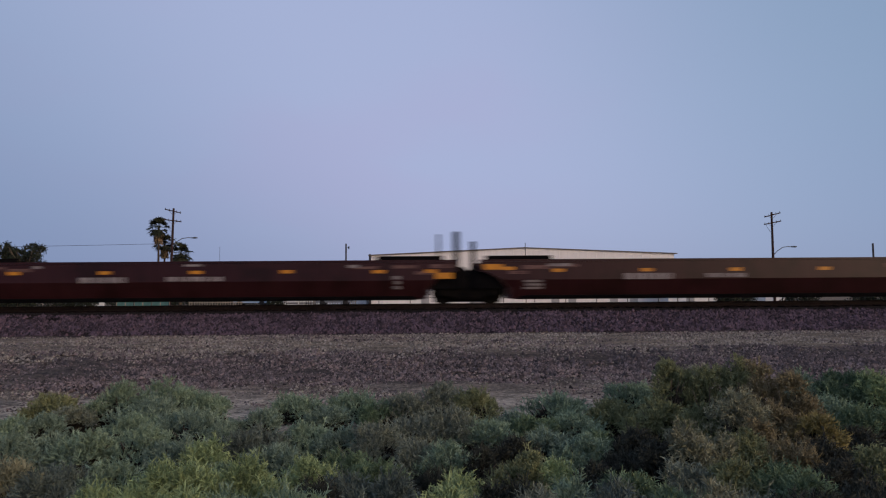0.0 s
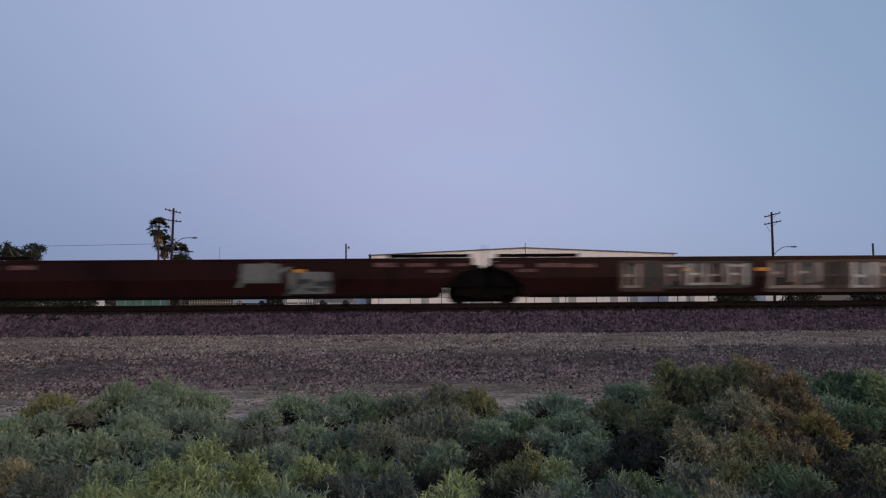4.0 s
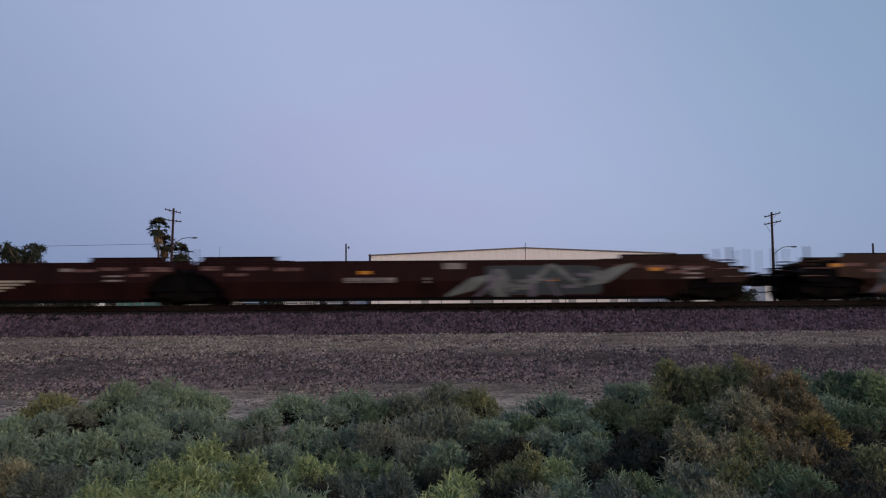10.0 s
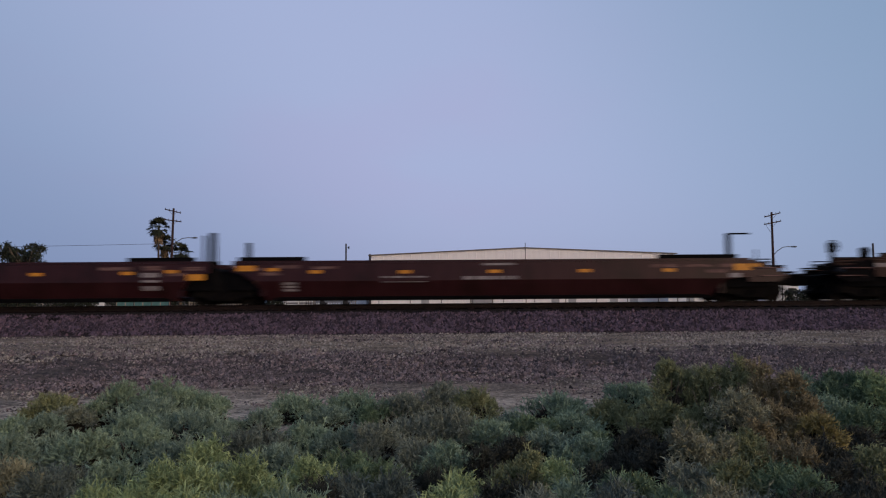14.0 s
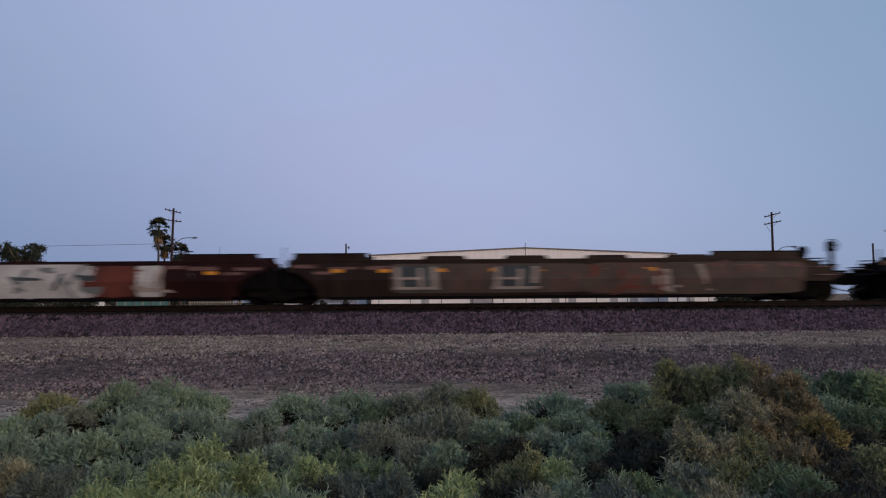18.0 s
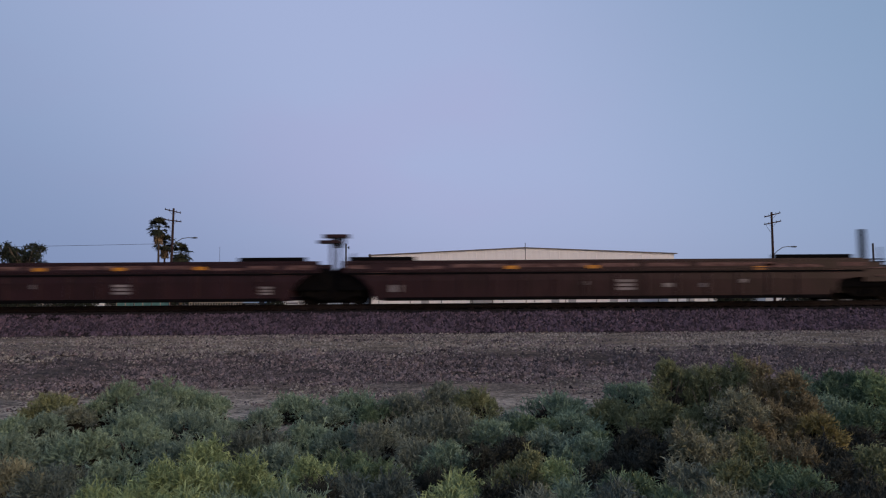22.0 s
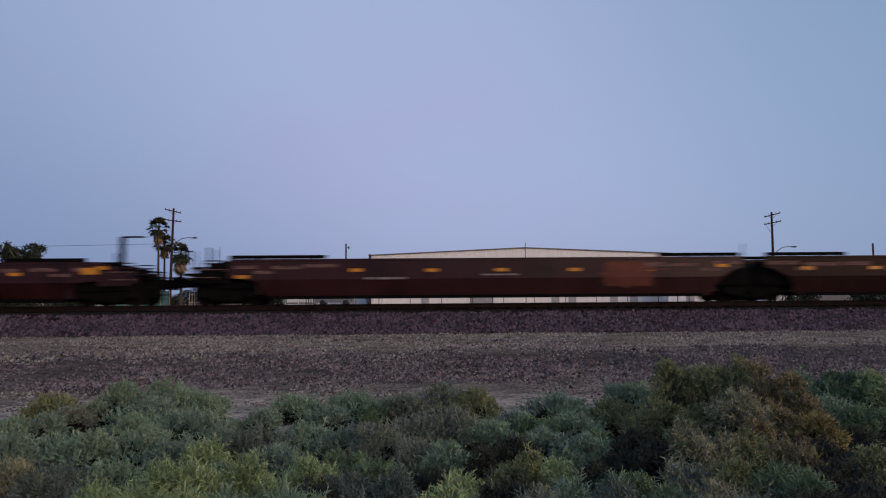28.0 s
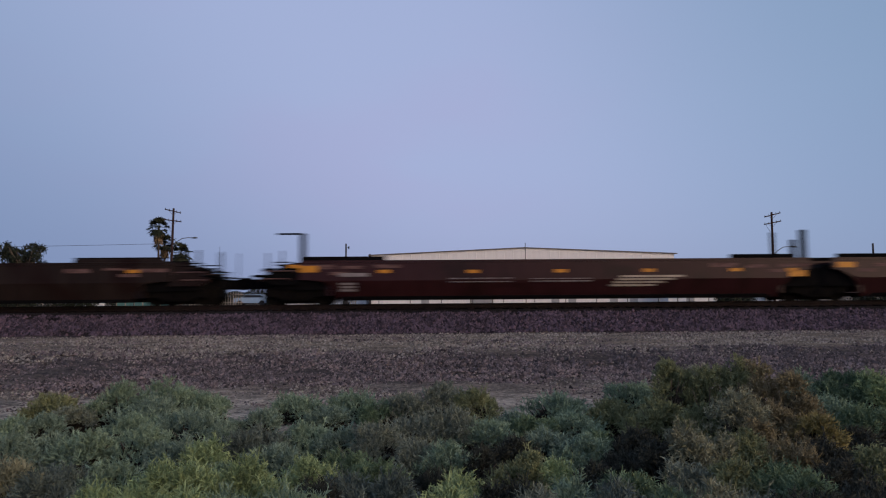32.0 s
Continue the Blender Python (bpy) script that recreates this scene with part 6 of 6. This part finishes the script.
def build_shrub(x, y, radius, height, tone, seed):
    """A desert bush: woody stems from one root and clumps of short, blunt-fingered grey-green sprigs."""
    rng = np.random.default_rng(seed)
    words = {"sage": "grey-green", "grey": "dull grey-green", "yellow": "yellow-green", "green": "dark green", "olive": "olive-green",
             "brown": "half-dry brown", "ochre": "ochre-yellow", "dark": "deep blue-green", "pale": "pale straw-brown", "ash": "ashen grey-brown", "dead": "near-black shade-coloured"}
    bush = tagged(new("shrub"), f"{words[tone]} desert shrub of fine forked sprigs on the sand", "shrub", "shrubs before the track")
    bush.location = (x, y, ground_z(y) - 0.02)
    radius, height = max(radius * 1.08, 0.24), height * 0.91
    bm = bmesh.new()
    for _ in range(12):
        az, out = rng.uniform(0, 6.28), rng.uniform(0.2, 0.8)
        e = Vector((math.cos(az) * out * radius, math.sin(az) * out * radius, height * rng.uniform(0.5, 0.8)))
        tube(bm, [(0, 0, 0), (e.x * 0.35, e.y * 0.35, e.z * 0.5), e], [0.012, 0.009, 0.003], 4)
    part("woody_base", bm, TWIG, bush)
    # clumps over the dome, thick at the crown, a few low on the flanks
    clumps = 18
    az = rng.uniform(0, 6.28, clumps)
    el = np.concatenate([rng.uniform(0.75, 1.5, 7), rng.uniform(0.2, 0.9, 11)])
    reach = rng.uniform(0.55, 0.92, clumps)
    cen = np.stack([np.cos(az) * np.cos(el) * radius * reach, np.sin(az) * np.cos(el) * radius * reach,
                    height * (0.28 + 0.58 * np.sin(el)) * rng.uniform(0.72, 1.04, clumps)], -1)
    wide = radius * rng.uniform(0.2, 0.4, clumps)
    n = int((640 if y < 4.7 else 540) + 42 * y)
    k = rng.choice(clumps, n, p=wide ** 2 / (wide ** 2).sum())
    d = unit_rows(rng.normal(size=(n, 3)) + np.array([0, 0, 0.25]))
    root = cen[k] + d * (wide[k] * rng.uniform(0.25, 0.95, n))[:, None]
    root[:, 2] = np.maximum(root[:, 2], 0.03)
    up = unit_rows(d * 0.7 + unit_rows(cen)[k] * 0.45 + np.array([0, 0, 0.35]) + rng.normal(0, 0.3, (n, 3)))
    long = rng.uniform(0.04, 0.1, (n, 1)) * np.where(rng.random((n, 1)) < 0.05, 1.5, 1.0) * rng.uniform(0.8, 1.25, clumps)[k][:, None]
    side = unit_rows(np.cross(up, rng.normal(size=(n, 3))))
    other = np.cross(up, side)
    bow = side * rng.uniform(-0.25, 0.25, (n, 1)) * long
    # the bushes closest to the tripod are the longer-fingered kind
    coarse = 1.1 if y < 4.7 else 0.92
    fat = 0.0034 + 0.00042 * y
    long *= coarse
    mid, tip = root + up * long * 0.5 + bow * 0.6, root + up * long
    quads = [np.stack([root - other * fat * 0.7, root + other * fat * 0.7, mid + other * fat * 0.75, mid - other * fat * 0.75], 1),
             np.stack([mid - other * fat * 0.75, mid + other * fat * 0.75, tip + other * fat * 0.35, tip - other * fat * 0.35], 1)]
    # short blunt fingers that fork off each sprig
    m = 8
    for j in range(m):
        a = rng.uniform(0, 6.28, (n, 1))
        f = 0.2 + 0.8 * (j + rng.uniform(0.1, 0.9, (n, 1))) / m
        out = side * np.cos(a) + other * np.sin(a)
        way = unit_rows(out * rng.uniform(0.5, 0.9, (n, 1)) + up * rng.uniform(0.45, 0.9, (n, 1)))
        ll = rng.uniform(0.022, 0.052, (n, 1)) * (1.15 - 0.45 * f) * coarse
        wv = unit_rows(np.cross(way, rng.normal(size=(n, 3))))
        r0 = root + up * long * f + bow * 0.6 * np.minimum(2 * f, 2 - 2 * f)
        end = r0 + way * ll
        quads.append(np.stack([r0 + wv * fat * 0.6, r0 - wv * fat * 0.6, end - wv * fat * 0.38, end + wv * fat * 0.38], 1))
    v = np.concatenate([q.reshape(-1, 3) for q in quads])
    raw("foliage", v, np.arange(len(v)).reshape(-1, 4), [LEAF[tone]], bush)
    # the dead thatch inside, near black to paint the bush's inner shade
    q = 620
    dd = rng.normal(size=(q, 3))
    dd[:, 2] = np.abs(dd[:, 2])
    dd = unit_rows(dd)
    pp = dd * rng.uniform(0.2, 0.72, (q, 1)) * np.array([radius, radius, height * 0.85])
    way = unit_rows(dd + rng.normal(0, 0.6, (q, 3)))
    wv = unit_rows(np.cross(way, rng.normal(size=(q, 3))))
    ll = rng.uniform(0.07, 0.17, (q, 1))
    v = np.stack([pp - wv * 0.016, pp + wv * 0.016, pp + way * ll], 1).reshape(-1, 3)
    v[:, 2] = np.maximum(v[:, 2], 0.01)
    raw("dead_thatch", v, np.arange(len(v)).reshape(-1, 3), [DEADWOOD_SHADE], bush)


# Place along and away from the track, radius, height, kind of foliage.
# The near-black bushes are added to stand in for shaded hollows.
SHRUBS = [
    (-4.7, 8.7, 0.33, 0.38, "olive"), (-4.19, 8.2, 0.2, 0.37, "ash"), (-3.81, 8.6, 0.36, 0.6, "sage"), (-3.29, 8.6, 0.44, 0.62, "sage"),
    (-2.82, 8.7, 0.32, 0.46, "sage"), (-3.14, 7.9, 0.46, 0.46, "grey"), (-4.54, 7.6, 0.31, 0.28, "sage"), (-4.2, 7.6, 0.28, 0.32, "grey"),
    (-2.46, 7.3, 0.42, 0.41, "grey"), (-3.16, 7.4, 0.37, 0.34, "sage"), (-3.65, 6.2, 0.28, 0.41, "grey"), (-3.38, 6.4, 0.25, 0.38, "grey"),
    (-3.02, 6.2, 0.27, 0.45, "sage"), (-2.61, 6.3, 0.32, 0.47, "sage"), (-2.11, 5.9, 0.27, 0.46, "grey"),
    (-1.64, 5.2, 0.21, 0.6, "yellow"), (-2.28, 5.1, 0.26, 0.46, "sage"), (-2.59, 5.0, 0.21, 0.48, "dark"),
    (-2.67, 4.5, 0.22, 0.63, "pale"), (-2.37, 4.3, 0.14, 0.53, "dark"), (-2.16, 3.9, 0.15, 0.54, "ash"),
    (-1.87, 3.9, 0.23, 0.61, "yellow"), (-1.59, 3.9, 0.2, 0.62, "yellow"), (-1.73, 4.5, 0.19, 0.58, "yellow"),
    (-1.55, 4.5, 0.19, 0.6, "yellow"), (-1.26, 3.6, 0.16, 0.66, "yellow"), (-1.12, 3.8, 0.16, 0.64, "sage"),
    (-1.19, 4.6, 0.2, 0.56, "yellow"), (-1.49, 4.9, 0.16, 0.48, "sage"), (-1.99, 8.0, 0.27, 0.29, "grey"),
    (-1.73, 9.0, 0.41, 0.29, "sage"), (-1.2, 8.2, 0.27, 0.25, "grey"), (-1.6, 6.6, 0.25, 0.37, "dark"), (-1.26, 6.9, 0.3, 0.31, "sage"),
    (-1.33, 5.8, 0.24, 0.37, "grey"), (-1.65, 6.2, 0.18, 0.4, "dark"), (-0.86, 4.9, 0.19, 0.5, "yellow"), (-0.76, 3.8, 0.17, 0.61, "sage"),
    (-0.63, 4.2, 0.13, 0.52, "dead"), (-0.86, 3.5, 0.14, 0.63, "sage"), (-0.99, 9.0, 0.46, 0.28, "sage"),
    (-0.54, 8.3, 0.34, 0.31, "green"), (-0.85, 6.7, 0.29, 0.31, "grey"), (-0.52, 6.5, 0.33, 0.36, "ash"),
    (-0.65, 5.3, 0.22, 0.41, "green"), (-0.39, 5.0, 0.21, 0.44, "green"), (-0.52, 4.3, 0.16, 0.51, "dark"),
    (-0.24, 4.2, 0.19, 0.53, "dark"), (-0.35, 3.6, 0.13, 0.59, "dark"), (-0.57, 3.5, 0.12, 0.61, "yellow"),
    (-0.31, 8.4, 0.35, 0.43, "ash"), (0.17, 8.4, 0.43, 0.59, "ash"), (0.54, 8.2, 0.31, 0.48, "olive"), (-0.15, 7.0, 0.35, 0.38, "ash"),
    (0.25, 7.0, 0.36, 0.46, "ash"), (0.55, 6.8, 0.27, 0.38, "sage"), (-0.12, 5.9, 0.27, 0.38, "ash"), (0.16, 5.7, 0.26, 0.4, "sage"),
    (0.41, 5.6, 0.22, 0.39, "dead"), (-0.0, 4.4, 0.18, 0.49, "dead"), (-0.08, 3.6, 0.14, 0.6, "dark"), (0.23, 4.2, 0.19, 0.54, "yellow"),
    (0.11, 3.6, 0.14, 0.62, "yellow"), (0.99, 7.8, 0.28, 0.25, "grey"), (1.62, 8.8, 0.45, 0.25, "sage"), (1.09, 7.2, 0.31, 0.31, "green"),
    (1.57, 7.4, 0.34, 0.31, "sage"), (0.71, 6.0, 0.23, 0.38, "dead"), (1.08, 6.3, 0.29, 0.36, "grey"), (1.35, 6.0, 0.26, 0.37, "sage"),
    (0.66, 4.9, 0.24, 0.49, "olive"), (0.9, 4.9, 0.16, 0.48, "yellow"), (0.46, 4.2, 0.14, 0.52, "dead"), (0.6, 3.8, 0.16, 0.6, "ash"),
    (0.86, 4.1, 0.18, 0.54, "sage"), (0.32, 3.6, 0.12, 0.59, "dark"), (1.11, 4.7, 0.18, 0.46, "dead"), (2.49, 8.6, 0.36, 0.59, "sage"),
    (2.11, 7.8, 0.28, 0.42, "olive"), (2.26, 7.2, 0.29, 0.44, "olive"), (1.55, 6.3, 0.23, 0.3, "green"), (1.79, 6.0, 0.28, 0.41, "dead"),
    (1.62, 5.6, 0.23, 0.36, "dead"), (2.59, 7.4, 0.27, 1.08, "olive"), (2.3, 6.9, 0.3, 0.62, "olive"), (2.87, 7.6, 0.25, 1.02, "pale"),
    (2.91, 7.2, 0.29, 0.92, "olive"), (3.22, 7.2, 0.3, 1.11, "olive"), (3.3, 6.8, 0.29, 1.06, "brown"), (3.48, 6.6, 0.27, 0.93, "brown"),
    (2.53, 6.4, 0.27, 0.65, "olive"), (2.79, 6.2, 0.29, 0.84, "pale"), (3.12, 6.1, 0.28, 0.69, "brown"), (2.77, 5.8, 0.22, 0.6, "brown"),
    (3.31, 5.9, 0.22, 0.71, "ochre"), (1.98, 5.3, 0.22, 0.62, "pale"), (2.25, 5.4, 0.21, 0.58, "pale"), (2.51, 5.4, 0.25, 0.53, "olive"),
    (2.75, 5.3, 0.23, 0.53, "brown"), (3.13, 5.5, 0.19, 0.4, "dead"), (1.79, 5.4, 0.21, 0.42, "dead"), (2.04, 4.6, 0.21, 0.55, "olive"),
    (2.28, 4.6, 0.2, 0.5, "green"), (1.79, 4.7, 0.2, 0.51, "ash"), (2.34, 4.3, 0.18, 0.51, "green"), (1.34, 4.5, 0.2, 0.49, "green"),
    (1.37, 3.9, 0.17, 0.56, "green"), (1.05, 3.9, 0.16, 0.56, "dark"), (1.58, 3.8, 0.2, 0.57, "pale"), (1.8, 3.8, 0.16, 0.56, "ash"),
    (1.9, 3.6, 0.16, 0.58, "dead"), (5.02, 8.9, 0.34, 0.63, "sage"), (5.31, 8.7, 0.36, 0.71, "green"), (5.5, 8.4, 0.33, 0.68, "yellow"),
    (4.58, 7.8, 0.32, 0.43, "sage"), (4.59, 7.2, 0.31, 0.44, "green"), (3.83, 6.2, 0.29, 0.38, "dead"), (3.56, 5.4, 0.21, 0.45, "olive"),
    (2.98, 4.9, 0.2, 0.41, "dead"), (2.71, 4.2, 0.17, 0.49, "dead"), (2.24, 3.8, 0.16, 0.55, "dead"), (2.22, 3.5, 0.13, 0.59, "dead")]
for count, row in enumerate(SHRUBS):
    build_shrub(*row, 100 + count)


# ---- movement ----
# How far the train has come, in metres, at each second pair of the clip.
RUN = [(0, 0.0), (2, 31.5), (4, 63.12), (6, 94.88), (8, 126.72), (10, 158.63), (12, 190.69), (14, 222.89), (16, 255.13), (18, 287.4), (20, 319.75), (22, 352.19),
       (24, 384.54), (26, 416.91), (28, 449.46), (30, 481.9), (32, 514.64)]


def motions():
    for car, mid in TRAIN:
        walk(car, [(t, pose(mid + s, TRACK_Y, RAIL_Z)) for t, s in RUN])
    # All wheels roll with the same turn, so the first wheelset's keys serve them all.
    sets = [o for o in scene.objects if o.name.split(".")[0] == "wheelset"]
    for o in sets:
        o.matrix_parent_inverse = Matrix.Translation(o.location)
        o.location = (0, 0, 0)
    times = [i / FPS for i in range(32 * FPS + 1)]
    way = np.interp(times, [t for t, _ in RUN], [s for _, s in RUN])
    walk(sets[0], [(t, Matrix.Rotation(s / 0.42, 4, "Y")) for t, s in zip(times, way)])
    keys = sets[0].animation_data
    for o in sets[1:]:
        o.rotation_mode = "QUATERNION"
        o.animation_data_create()
        o.animation_data.action = keys.action
        o.animation_data.action_slot = keys.action_slot


motions()
